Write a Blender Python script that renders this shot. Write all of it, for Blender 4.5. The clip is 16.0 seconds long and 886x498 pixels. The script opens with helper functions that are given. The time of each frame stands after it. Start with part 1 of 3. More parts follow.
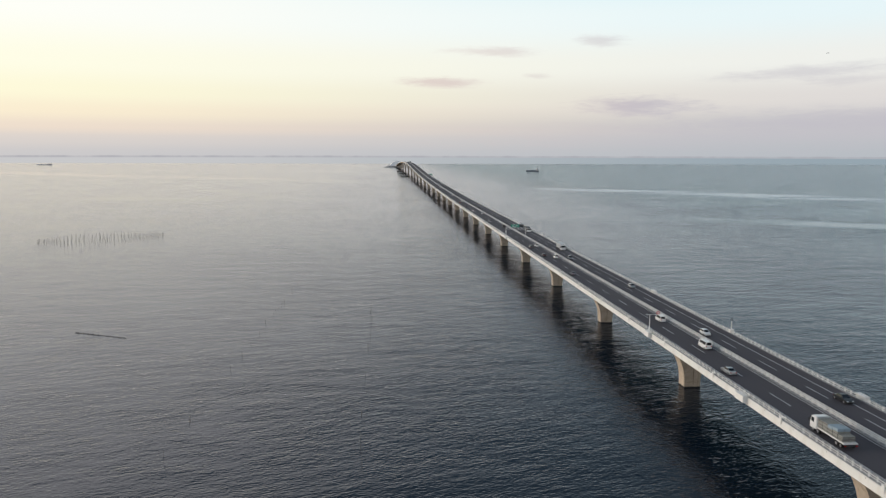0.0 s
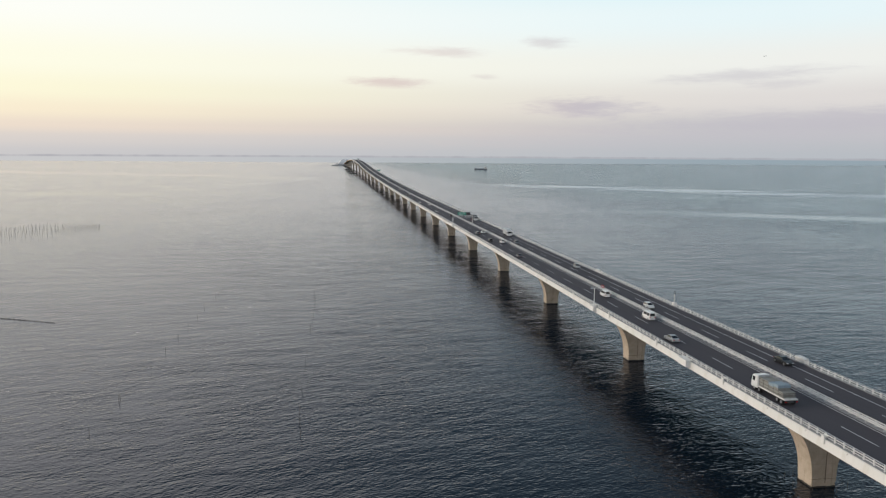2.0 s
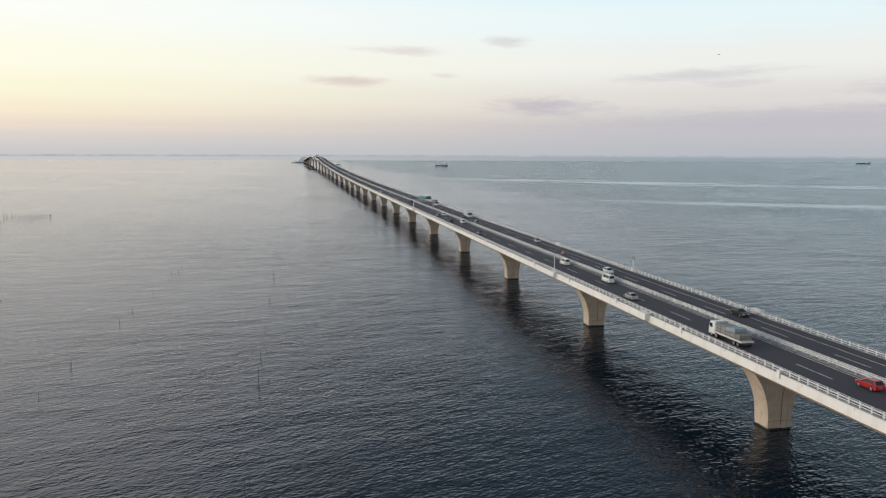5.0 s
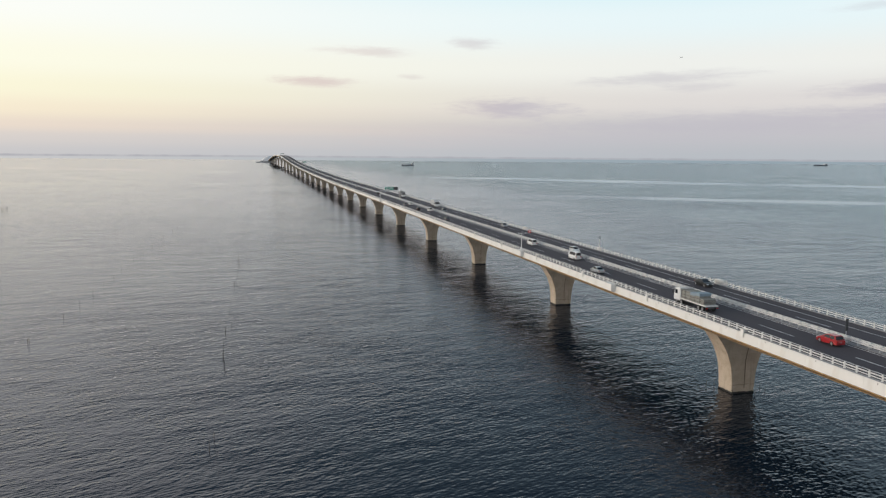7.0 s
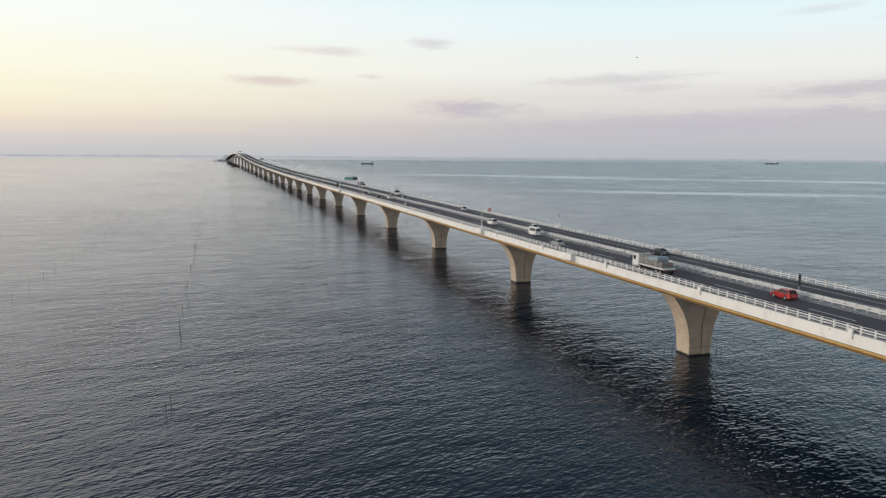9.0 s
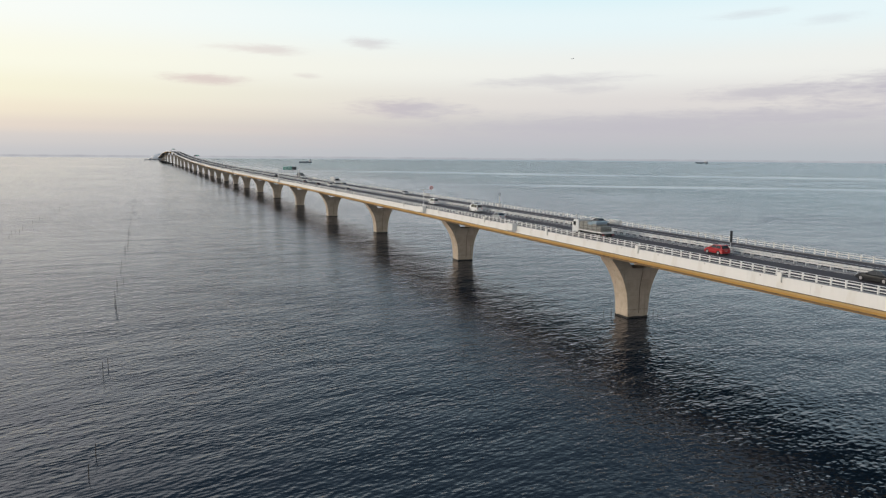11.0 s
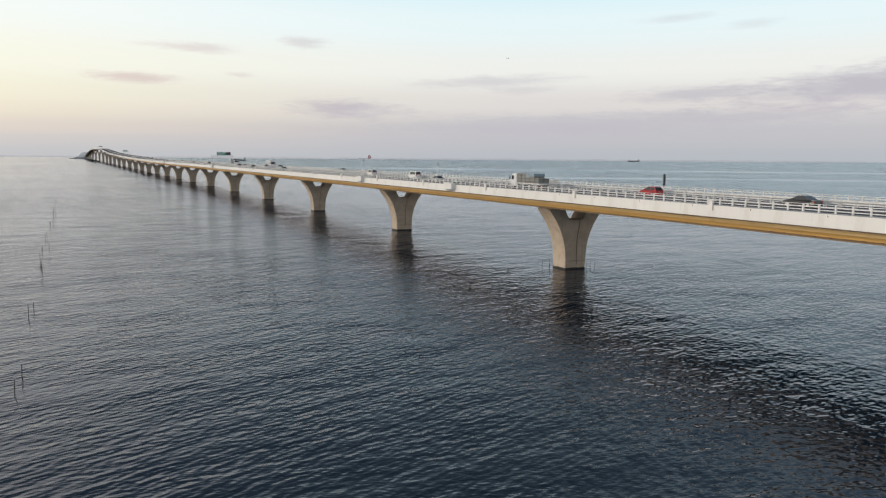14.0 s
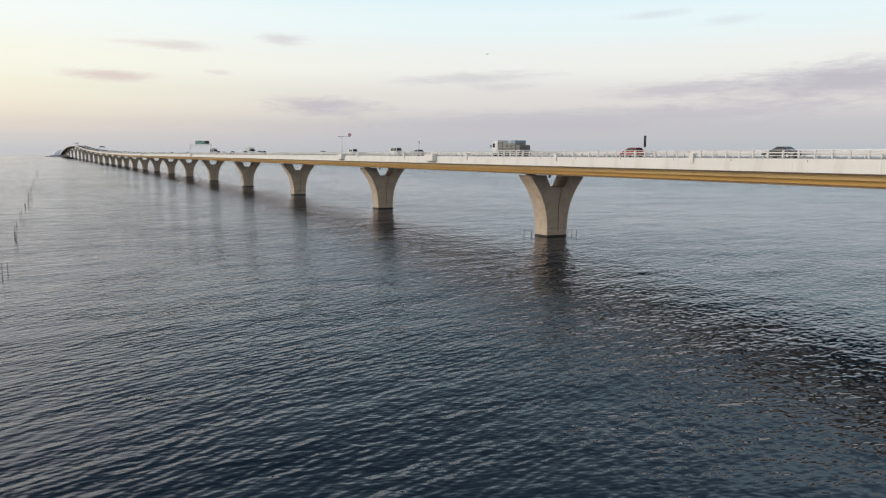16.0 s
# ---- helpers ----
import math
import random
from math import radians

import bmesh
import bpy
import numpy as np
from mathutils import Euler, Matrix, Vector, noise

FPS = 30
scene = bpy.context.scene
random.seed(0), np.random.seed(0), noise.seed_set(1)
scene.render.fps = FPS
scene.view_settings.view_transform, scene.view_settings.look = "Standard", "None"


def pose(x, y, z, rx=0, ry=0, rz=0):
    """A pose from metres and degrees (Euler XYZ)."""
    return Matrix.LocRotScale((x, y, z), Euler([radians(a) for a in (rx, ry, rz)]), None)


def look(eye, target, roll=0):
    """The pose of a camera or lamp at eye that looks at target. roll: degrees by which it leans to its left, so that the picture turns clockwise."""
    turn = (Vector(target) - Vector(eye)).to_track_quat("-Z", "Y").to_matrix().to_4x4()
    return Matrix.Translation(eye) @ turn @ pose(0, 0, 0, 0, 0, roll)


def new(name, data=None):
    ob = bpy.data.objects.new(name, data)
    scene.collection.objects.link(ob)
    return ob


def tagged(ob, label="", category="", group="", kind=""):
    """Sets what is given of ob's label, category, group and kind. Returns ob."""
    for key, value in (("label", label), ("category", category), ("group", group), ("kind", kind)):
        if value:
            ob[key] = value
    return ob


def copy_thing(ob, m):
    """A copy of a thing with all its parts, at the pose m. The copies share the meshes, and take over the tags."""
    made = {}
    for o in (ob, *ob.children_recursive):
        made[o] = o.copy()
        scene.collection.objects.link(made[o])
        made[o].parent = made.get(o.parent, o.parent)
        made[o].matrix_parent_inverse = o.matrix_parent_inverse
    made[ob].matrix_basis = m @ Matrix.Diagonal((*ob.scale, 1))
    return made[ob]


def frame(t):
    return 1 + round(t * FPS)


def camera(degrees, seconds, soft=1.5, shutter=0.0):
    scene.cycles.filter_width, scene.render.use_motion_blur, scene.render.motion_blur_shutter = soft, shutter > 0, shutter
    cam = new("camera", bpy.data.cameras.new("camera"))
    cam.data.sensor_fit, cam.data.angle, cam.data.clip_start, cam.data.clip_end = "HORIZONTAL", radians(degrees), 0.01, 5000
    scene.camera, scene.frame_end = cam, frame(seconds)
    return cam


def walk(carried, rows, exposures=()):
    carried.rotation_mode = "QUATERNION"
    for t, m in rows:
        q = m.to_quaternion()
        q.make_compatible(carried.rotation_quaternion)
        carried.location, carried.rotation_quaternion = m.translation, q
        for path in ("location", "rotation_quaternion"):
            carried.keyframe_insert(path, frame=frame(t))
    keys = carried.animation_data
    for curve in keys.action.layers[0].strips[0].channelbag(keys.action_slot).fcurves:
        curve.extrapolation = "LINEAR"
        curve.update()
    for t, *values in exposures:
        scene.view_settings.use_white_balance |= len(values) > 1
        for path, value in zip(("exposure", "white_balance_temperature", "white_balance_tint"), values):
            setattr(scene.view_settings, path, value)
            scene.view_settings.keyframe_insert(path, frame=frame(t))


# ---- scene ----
# The bridge runs along +Y; its first pier stands at the origin, the sea lies at z = 0.
cam = camera(60.6, 16.0, soft=1.25)

# seconds, place, heading (degrees right of +Y), pitch, lean
FLIGHT = [
    (0.0, -83.80, -116.56, 63.09, 4.56, -7.13, -0.12),
    (0.5, -83.17, -115.18, 61.09, 5.49, -7.13, -0.20),
    (1.0, -82.42, -114.32, 59.10, 7.26, -7.12, -0.28),
    (1.5, -81.99, -113.89, 57.32, 8.16, -7.12, -0.35),
    (2.0, -81.92, -113.70, 55.69, 8.42, -7.11, -0.32),
    (2.5, -81.73, -113.67, 54.34, 8.69, -7.13, -0.29),
    (3.0, -81.66, -113.76, 52.86, 9.31, -7.12, -0.30),
    (3.5, -81.71, -113.74, 51.36, 10.17, -7.14, -0.36),
    (4.0, -81.64, -113.70, 50.10, 10.57, -7.20, -0.26),
    (6.5, -81.79, -114.11, 42.20, 13.20, -7.05, -0.38),
    (7.0, -81.94, -114.10, 40.93, 13.91, -7.07, -0.44),
    (7.5, -82.08, -114.18, 39.67, 14.45, -7.03, -0.39),
    (8.0, -82.10, -114.26, 38.29, 15.05, -7.01, -0.42),
    (8.5, -82.03, -114.30, 36.57, 15.95, -7.03, -0.32),
    (9.0, -82.04, -114.39, 35.01, 16.93, -7.05, -0.40),
    (9.2, -82.04, -114.41, 34.38, 17.49, -7.05, -0.40),
    (11.3, -83.10, -115.46, 28.81, 21.65, -7.00, -0.49),
    (11.5, -83.14, -115.51, 28.76, 21.66, -7.00, -0.50),
    (12.0, -83.28, -115.85, 26.75, 22.51, -7.01, -0.38),
    (12.5, -83.48, -115.96, 25.23, 23.39, -7.04, -0.43),
    (13.0, -83.51, -116.11, 23.56, 24.32, -6.96, -0.45),
    (13.5, -83.53, -116.08, 22.09, 25.32, -6.99, -0.53),
    (14.0, -83.54, -116.04, 20.55, 26.22, -6.95, -0.41),
    (14.5, -83.56, -116.11, 19.30, 27.04, -7.04, -0.31),
    (15.0, -83.62, -116.12, 18.11, 27.56, -6.97, -0.26),
    (15.5, -83.58, -116.15, 16.54, 27.63, -7.07, -0.09),
    (16.0, -83.56, -116.10, 15.24, 27.62, -7.17, -0.07),
]


def aim(x, y, z, yaw, pitch, lean):
    a, b = radians(yaw), radians(pitch)
    ahead = Vector((math.sin(a) * math.cos(b), math.cos(a) * math.cos(b), math.sin(b)))
    eye = Vector((x, y, z))
    return look(eye, eye + ahead * 100, -lean)


walk(cam, [(t, aim(*rest)) for t, *rest in FLIGHT])

# ---- light: a clear sky shortly before sunrise, brightest low on the left ----
SUN_AZ, SUN_EL = -78.0, 3.0


class Nodes:
    """Short hand for node trees."""

    def __init__(self, tree):
        self.tree = tree
        tree.nodes.clear()

    def add(self, kind, inputs=None):
        n = self.tree.nodes.new(kind)
        for k, v in (inputs or {}).items():
            if isinstance(v, bpy.types.NodeSocket):
                self.tree.links.new(v, n.inputs[k])
            else:
                n.inputs[k].default_value = v
        return n

    def math(self, op, a, b=0.0, c=0.0, clamp=False):
        n = self.add("ShaderNodeMath", {0: a, 1: b, 2: c})
        n.operation, n.use_clamp = op, clamp
        return n.outputs[0]

    def span(self, v, a, b, lo=0.0, hi=1.0, smooth=True):
        n = self.add("ShaderNodeMapRange", {"Value": v, "From Min": a, "From Max": b, "To Min": lo, "To Max": hi})
        n.interpolation_type = "SMOOTHSTEP" if smooth else "LINEAR"
        return n.outputs[0]

    def mix(self, f, a, b, blend="MIX"):
        n = self.add("ShaderNodeMix")
        n.data_type, n.blend_type = "RGBA", blend
        for k, v in ((0, f), (6, a), (7, b)):
            if isinstance(v, bpy.types.NodeSocket):
                self.tree.links.new(v, n.inputs[k])
            else:
                n.inputs[k].default_value = v if k == 0 else (*v[:3], 1)
        return n.outputs[2]

    def ramp(self, f, stops, interp="EASE"):
        n = self.add("ShaderNodeValToRGB", {"Fac": f})
        cr = n.color_ramp
        cr.interpolation = interp
        while len(cr.elements) < len(stops):
            cr.elements.new(0.5)
        for e, (p, c) in zip(cr.elements, stops):
            e.position, e.color = p, (*c, 1)
        return n.outputs[0]

    def noise(self, vector, scale, detail=3.0, rough=0.5, distort=0.0):
        n = self.add("ShaderNodeTexNoise", {"Vector": vector, "Scale": scale, "Detail": detail, "Roughness": rough, "Distortion": distort})
        return n.outputs["Fac"]

    def mapped(self, vector, scale=(1, 1, 1), turn=(0, 0, 0), at=(0, 0, 0)):
        n = self.add("ShaderNodeMapping", {"Vector": vector, "Scale": scale, "Rotation": turn, "Location": at})
        return n.outputs[0]


def build_sky():
    world = bpy.data.worlds.new("dawn_sky")
    scene.world = world
    world.use_nodes = True
    N = Nodes(world.node_tree)
    way = N.add("ShaderNodeTexCoord").outputs["Generated"]
    sep = N.add("ShaderNodeSeparateXYZ", {0: way}).outputs
    el = N.math("MULTIPLY", N.math("ARCSINE", sep[2]), 57.29578)
    az = N.math("MULTIPLY", N.math("ARCTAN2", sep[0], sep[1]), 57.29578)
    up = N.math("DIVIDE", el, 64.0, clamp=True)
    warm = N.ramp(up, [(0.0, (0.60, 0.59, 0.60)), (0.016, (0.70, 0.65, 0.62)), (0.028, (0.85, 0.73, 0.62)), (0.045, (0.96, 0.85, 0.65)), (0.066, (0.99, 0.95, 0.71)),
                       (0.095, (1.0, 0.985, 0.80)), (0.15, (1.0, 1.0, 0.94)), (0.24, (1.0, 1.0, 1.0)), (0.38, (0.98, 0.97, 0.97)), (0.6, (0.74, 0.76, 0.78)), (1.0, (0.10, 0.16, 0.22))])
    cool = N.ramp(up, [(0.0, (0.48, 0.51, 0.55)), (0.03, (0.55, 0.55, 0.58)), (0.06, (0.73, 0.70, 0.69)), (0.10, (0.86, 0.87, 0.84)),
                       (0.15, (0.80, 0.92, 0.95)), (0.185, (0.70, 0.89, 0.95)), (0.235, (0.51, 0.66, 0.73)), (0.31, (0.33, 0.45, 0.52)), (0.5, (0.18, 0.25, 0.32)), (1.0, (0.06, 0.10, 0.15))])
    back = N.ramp(up, [(0.0, (0.68, 0.63, 0.62)), (0.1, (0.92, 0.85, 0.81)), (0.3, (0.74, 0.72, 0.72)), (0.6, (0.30, 0.34, 0.39)), (1.0, (0.06, 0.10, 0.15))])
    turn = N.math("ABSOLUTE", N.math("SUBTRACT", az, -45.0))
    swing = N.math("ADD", turn, N.math("MAXIMUM", N.math("MULTIPLY", N.math("SUBTRACT", el, 10.5), 1.1), 0.0))
    low, high = N.span(swing, 16, 82), N.span(swing, 44, 76)
    lift = N.span(el, 12, 19)
    sky = N.mix(N.math("ADD", N.math("MULTIPLY", lift, high), N.math("MULTIPLY", N.math("SUBTRACT", 1.0, lift), low)), warm, cool)
    sky = N.mix(N.span(turn, 104, 150), sky, back)
    # brightness added above the view, over the sun and north-east, to lift the sea
    above = N.span(el, 13, 24)
    glow = N.math("ADD", N.math("MULTIPLY", N.span(turn, 64, 18), 0.42), N.math("MULTIPLY", N.math("MULTIPLY", N.span(turn, 78, 104), N.span(turn, 140, 116)), 0.75))
    glow = N.math("ADD", N.math("MULTIPLY", glow, above), 1.0)
    sky = N.mix(1.0, sky, N.add("ShaderNodeCombineXYZ", {0: glow, 1: glow, 2: glow}).outputs[0], "MULTIPLY")
    air = N.add("ShaderNodeTexSky")
    air.sky_type, air.sun_disc, air.sun_elevation, air.sun_rotation = "NISHITA", False, radians(SUN_EL), radians(SUN_AZ)
    sky = N.mix(0.06, sky, N.mix(1.0, air.outputs[0], (0.1, 0.1, 0.1), "MULTIPLY"))
    # soft flat clouds: azimuth, elevation, half width, half height, strength
    flat = N.add("ShaderNodeCombineXYZ", {0: N.math("MULTIPLY", az, 0.16), 1: N.math("MULTIPLY", el, 0.9)}).outputs[0]
    wisp = N.noise(flat, 2.2, 5.0, 0.6, 0.4)
    fine = N.noise(flat, 7.0, 4.0, 0.6, 0.3)
    for ca, ce, wa, we, k in CLOUDS:
        dx = N.math("DIVIDE", N.math("SUBTRACT", az, ca), wa)
        dy = N.math("DIVIDE", N.math("SUBTRACT", el, N.math("ADD", N.math("MULTIPLY", dx, (-0.12 if ca < 21 else 0.45) * we), ce)), we)
        r = N.math("SQRT", N.math("ADD", N.math("MULTIPLY", dx, dx), N.math("MULTIPLY", dy, dy)))
        r = N.math("ADD", r, N.math("MULTIPLY", N.math("SUBTRACT", wisp, 0.5), 1.5))
        r = N.math("ADD", r, N.math("MULTIPLY", N.math("SUBTRACT", fine, 0.5), 0.7))
        sky = N.mix(N.math("MULTIPLY", N.span(r, 1.4, 0.1), min(1.0, 1.15 * k)), sky, N.mix(N.span(az, 2, 24), (0.66, 0.54, 0.52), (0.51, 0.49, 0.54)))
    # the far shore and the sea beyond it
    shore = N.noise(N.add("ShaderNodeCombineXYZ", {0: N.math("MULTIPLY", az, 0.6)}).outputs[0], 1.0, 4.0, 0.6)
    top = N.math("ADD", N.math("MULTIPLY", shore, 0.14), -0.21)
    f = N.math("MULTIPLY", N.span(N.math("SUBTRACT", el, top), 0.05, -0.03), N.span(shore, 0.30, 0.62, 0.25, 0.7))
    sky = N.mix(f, sky, (0.36, 0.36, 0.40))
    sea = N.mix(N.span(turn, 25, 80), (0.55, 0.55, 0.56), (0.29, 0.36, 0.41))
    sky = N.mix(N.span(el, -0.23, -0.28, smooth=False), sky, sea)
    bg = N.add("ShaderNodeBackground", {"Color": sky, "Strength": 1.05})
    N.add("ShaderNodeOutputWorld", {0: bg.outputs[0]})


CLOUDS = [(4.3, 5.26, 2.9, 0.39, 0.62), (8.2, 7.45, 3.0, 0.36, 0.42), (16.0, 8.10, 1.7, 0.43, 0.42), (18.8, 3.46, 4.2, 0.70, 0.80), (11.4, 5.67, 1.0, 0.21, 0.30),
          (29.7, 5.52, 5.8, 0.44, 0.42), (32.2, 4.93, 2.3, 0.37, 0.30), (44.5, 4.53, 5.0, 0.57, 0.60), (36.4, 2.40, 13.4, 0.83, 0.50), (32.2, 1.68, 22.8, 1.36, 0.30),
          (55.4, 4.86, 8.8, 1.27, 0.85), (48.5, 3.07, 8.9, 0.61, 0.50), (42.5, 9.71, 2.5, 0.31, 0.25), (48.0, 9.12, 2.0, 0.31, 0.20)]
build_sky()

sun_data = bpy.data.lights.new("sun", "SUN")
sun_data.energy, sun_data.angle, sun_data.color = 1.9, radians(34), (1.0, 0.85, 0.70)
sun = new("sun", sun_data)
sa, se = radians(SUN_AZ), radians(SUN_EL + 4)
sun.matrix_world = look((0, 0, 0), (-math.sin(sa) * math.cos(se), -math.cos(sa) * math.cos(se), -math.sin(se)))

# ---- materials ----


def material(name, colour, rough=0.6, metal=0.0, var=0.12, scale=1.5, grime=None, grime_scale=0.3, bump=0.0, bump_scale=20.0,
             stretch=(1, 1, 1), spec=0.5, coat=0.0, jitter=0.0):
    """A surface with a grain, larger stains, fine relief and, where asked, a slight change from piece to piece."""
    m = bpy.data.materials.new(name)
    m.use_nodes = True
    N = Nodes(m.node_tree)
    at = N.mapped(N.add("ShaderNodeTexCoord").outputs["Object"], stretch)
    grain = N.noise(at, scale, 6.0, 0.6)
    col = N.mix(grain, tuple(c * (1 - var) for c in colour), tuple(min(1, c * (1 + var)) for c in colour))
    if grime:
        col = N.mix(N.span(N.noise(at, grime_scale, 5.0, 0.65), 0.48, 0.72, 0, 0.6), col, grime)
    if jitter:
        own = N.add("ShaderNodeObjectInfo").outputs["Random"]
        col = N.mix(N.span(own, 0, 1, 0, jitter, False), col, tuple(c * 0.7 for c in colour))
    ins = {"Base Color": col, "Roughness": N.span(grain, 0.2, 0.8, rough - 0.06, min(1, rough + 0.06)), "Metallic": metal, "Specular IOR Level": spec, "Coat Weight": coat}
    if bump:
        h = N.noise(at, bump_scale, 4.0, 0.6)
        ins["Normal"] = N.add("ShaderNodeBump", {"Height": h, "Strength": 1.0, "Distance": bump}).outputs[0]
    N.add("ShaderNodeOutputMaterial", {0: N.add("ShaderNodeBsdfPrincipled", ins).outputs[0]})
    return m


# slicks far out: distance along the bridge, slope across it, half width, from x, to x, strength
SLICKS = [(1545, -0.71, 120, -2600, -60, 0.85), (600, -1.70, 55, -520, -150, 0.7), (930, -0.12, 42, -700, -40, 0.6),
          (1443, -0.82, 95, 90, 1500, 0.85), (744, -0.62, 36, 90, 1100, 0.85), (2600, -0.3, 150, -2500, 60, 0.35)]


def water_material():
    m = bpy.data.materials.new("sea_water")
    m.use_nodes = True
    N = Nodes(m.node_tree)
    at = N.add("ShaderNodeTexCoord").outputs["Object"]
    east, north, _ = N.add("ShaderNodeSeparateXYZ", {0: at}).outputs
    gust = N.noise(at, 0.010, 4.0, 0.6)
    drift = N.math("MULTIPLY", N.math("SUBTRACT", N.noise(N.mapped(at, (0.25, 1.0, 1.0)), 0.006, 4.0, 0.6), 0.5), 2.6)
    frayed = N.span(N.noise(N.mapped(at, (0.22, 1.0, 1.0)), 0.011, 4.0, 0.65), 0.34, 0.58, 0.25, 1.0)
    calm = None
    for y0, slope, half, x0, x1, k in SLICKS:
        d = N.math("DIVIDE", N.math("SUBTRACT", N.math("SUBTRACT", north, N.math("MULTIPLY", east, slope)), y0), half)
        d = N.math("ABSOLUTE", N.math("ADD", d, drift))
        run = N.math("MULTIPLY", N.span(east, x0, x0 + 250), N.span(east, x1, x1 - 120))
        one = N.math("MULTIPLY", N.math("MULTIPLY", N.span(d, 1.1, 0.45), run), k)
        calm = one if calm is None else N.math("MAXIMUM", calm, one)
    calm = N.math("MULTIPLY", calm, frayed)
    ruffle = N.math("MULTIPLY", N.span(calm, 0, 1, 1.0, 0.3), N.span(gust, 0.3, 0.7, 0.8, 1.2))
    # wave slope graded west to east to match the sea's brightness as viewed
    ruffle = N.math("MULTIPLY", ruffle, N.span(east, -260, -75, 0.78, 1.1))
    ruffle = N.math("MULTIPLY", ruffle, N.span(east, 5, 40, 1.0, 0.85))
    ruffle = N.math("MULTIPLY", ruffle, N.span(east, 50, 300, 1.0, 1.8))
    # and lowered far out on the west side to brighten the sea there
    far_west = N.math("MULTIPLY", N.span(north, 100, 700), N.span(east, 0, -60))
    ruffle = N.math("MULTIPLY", ruffle, N.span(far_west, 0, 1, 1.0, 0.74))
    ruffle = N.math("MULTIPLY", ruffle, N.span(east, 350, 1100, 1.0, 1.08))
    # small gusts roughen the surface in patches
    paws = N.noise(N.mapped(at, (0.5, 1.0, 1.0), (0, 0, radians(8))), 0.15, 5.0, 0.65)
    ruffle = N.math("MULTIPLY", ruffle, N.span(paws, 0.34, 0.66, 0.72, 1.28))

    def waves(p):
        lay = N.mapped(p, turn=(0, 0, radians(-20)))
        cross = N.mapped(p, turn=(0, 0, radians(14)))
        h = None
        for base, stretch, f, slope, detail in ((p, 0.45, 0.07, 0.20, 1.0), (lay, 0.5, 0.32, 0.36, 0.0), (lay, 0.52, 0.90, 0.72, 0.0),
                                                (lay, 0.55, 2.0, 1.35, 0.0), (cross, 0.62, 4.0, 0.80, 0.0)):
            one = N.math("MULTIPLY", N.noise(N.mapped(base, (stretch, 1.0, 1.0)), f, detail, 0.5), slope / f)
            h = one if h is None else N.math("ADD", h, one)
        return h

    # the slope of the waves, over a fixed short step
    step, rise = 0.04, 0.125
    here = waves(at)
    tilt = [N.math("MULTIPLY", N.math("MULTIPLY", N.math("SUBTRACT", here, waves(N.mapped(at, at=off))), rise / step), ruffle)
            for off in ((step, 0, 0), (0, step, 0))]
    # constant tilt of the normals, fitted to the camera's view from the south-west
    tilt = [N.math("SUBTRACT", t, N.math("MULTIPLY", ruffle, k)) for t, k in zip(tilt, (0.013, 0.039))]
    lean = N.add("ShaderNodeVectorMath", {0: N.add("ShaderNodeCombineXYZ", {0: tilt[0], 1: tilt[1], 2: 1.0}).outputs[0]})
    lean.operation = "NORMALIZE"
    deep = N.mix(N.span(gust, 0.3, 0.7), (0.007, 0.015, 0.025), (0.010, 0.019, 0.030))
    body = N.add("ShaderNodeBsdfDiffuse", {"Color": deep})
    # reflection tint put into the gloss colour, greener towards the east
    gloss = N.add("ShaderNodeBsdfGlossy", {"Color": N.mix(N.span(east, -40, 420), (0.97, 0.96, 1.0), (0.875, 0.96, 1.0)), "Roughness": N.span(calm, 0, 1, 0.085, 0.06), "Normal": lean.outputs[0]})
    sheen = N.add("ShaderNodeFresnel", {"IOR": 1.333, "Normal": lean.outputs[0]})
    both = N.add("ShaderNodeMixShader", {0: sheen.outputs[0], 1: body.outputs[0], 2: gloss.outputs[0]})
    N.add("ShaderNodeOutputMaterial", {0: both.outputs[0]})
    return m


def concrete_material():
    """Cast concrete: cloudy patches, runs of dirt down the faces, faint lifts and pores."""
    m = bpy.data.materials.new("pier_concrete")
    m.use_nodes = True
    N = Nodes(m.node_tree)
    at = N.add("ShaderNodeTexCoord").outputs["Object"]
    own = N.add("ShaderNodeObjectInfo").outputs["Random"]
    at = N.add("ShaderNodeVectorMath", {0: at, 1: N.add("ShaderNodeCombineXYZ", {0: N.math("MULTIPLY", own, 40.0)}).outputs[0]}).outputs[0]
    cloud = N.noise(at, 0.45, 5.0, 0.62)
    grain = N.noise(at, 5.0, 5.0, 0.65)
    runs = N.noise(N.mapped(at, (1.6, 1.6, 0.10)), 1.0, 5.0, 0.65)
    col = N.mix(N.span(cloud, 0.32, 0.68), (0.46, 0.375, 0.285), (0.58, 0.485, 0.385))
    col = N.mix(N.span(grain, 0.3, 0.75, 0.0, 0.30), col, (0.38, 0.31, 0.24))
    col = N.mix(N.span(runs, 0.53, 0.74, 0.0, 0.62), col, (0.25, 0.195, 0.145))
    _, _, z = N.add("ShaderNodeSeparateXYZ", {0: at}).outputs
    seam = N.math("ABSOLUTE", N.math("SUBTRACT", N.math("FRACT", N.math("DIVIDE", z, 2.8)), 0.5))
    col = N.mix(N.span(seam, 0.012, 0.004, 0.0, 0.35), col, (0.30, 0.24, 0.18))
    rough = N.span(grain, 0.2, 0.8, 0.78, 0.92)
    bump = N.add("ShaderNodeBump", {"Height": grain, "Strength": 1.0, "Distance": 0.012}).outputs[0]
    N.add("ShaderNodeOutputMaterial", {0: N.add("ShaderNodeBsdfPrincipled", {"Base Color": col, "Roughness": rough, "Normal": bump, "Specular IOR Level": 0.3}).outputs[0]})
    return m


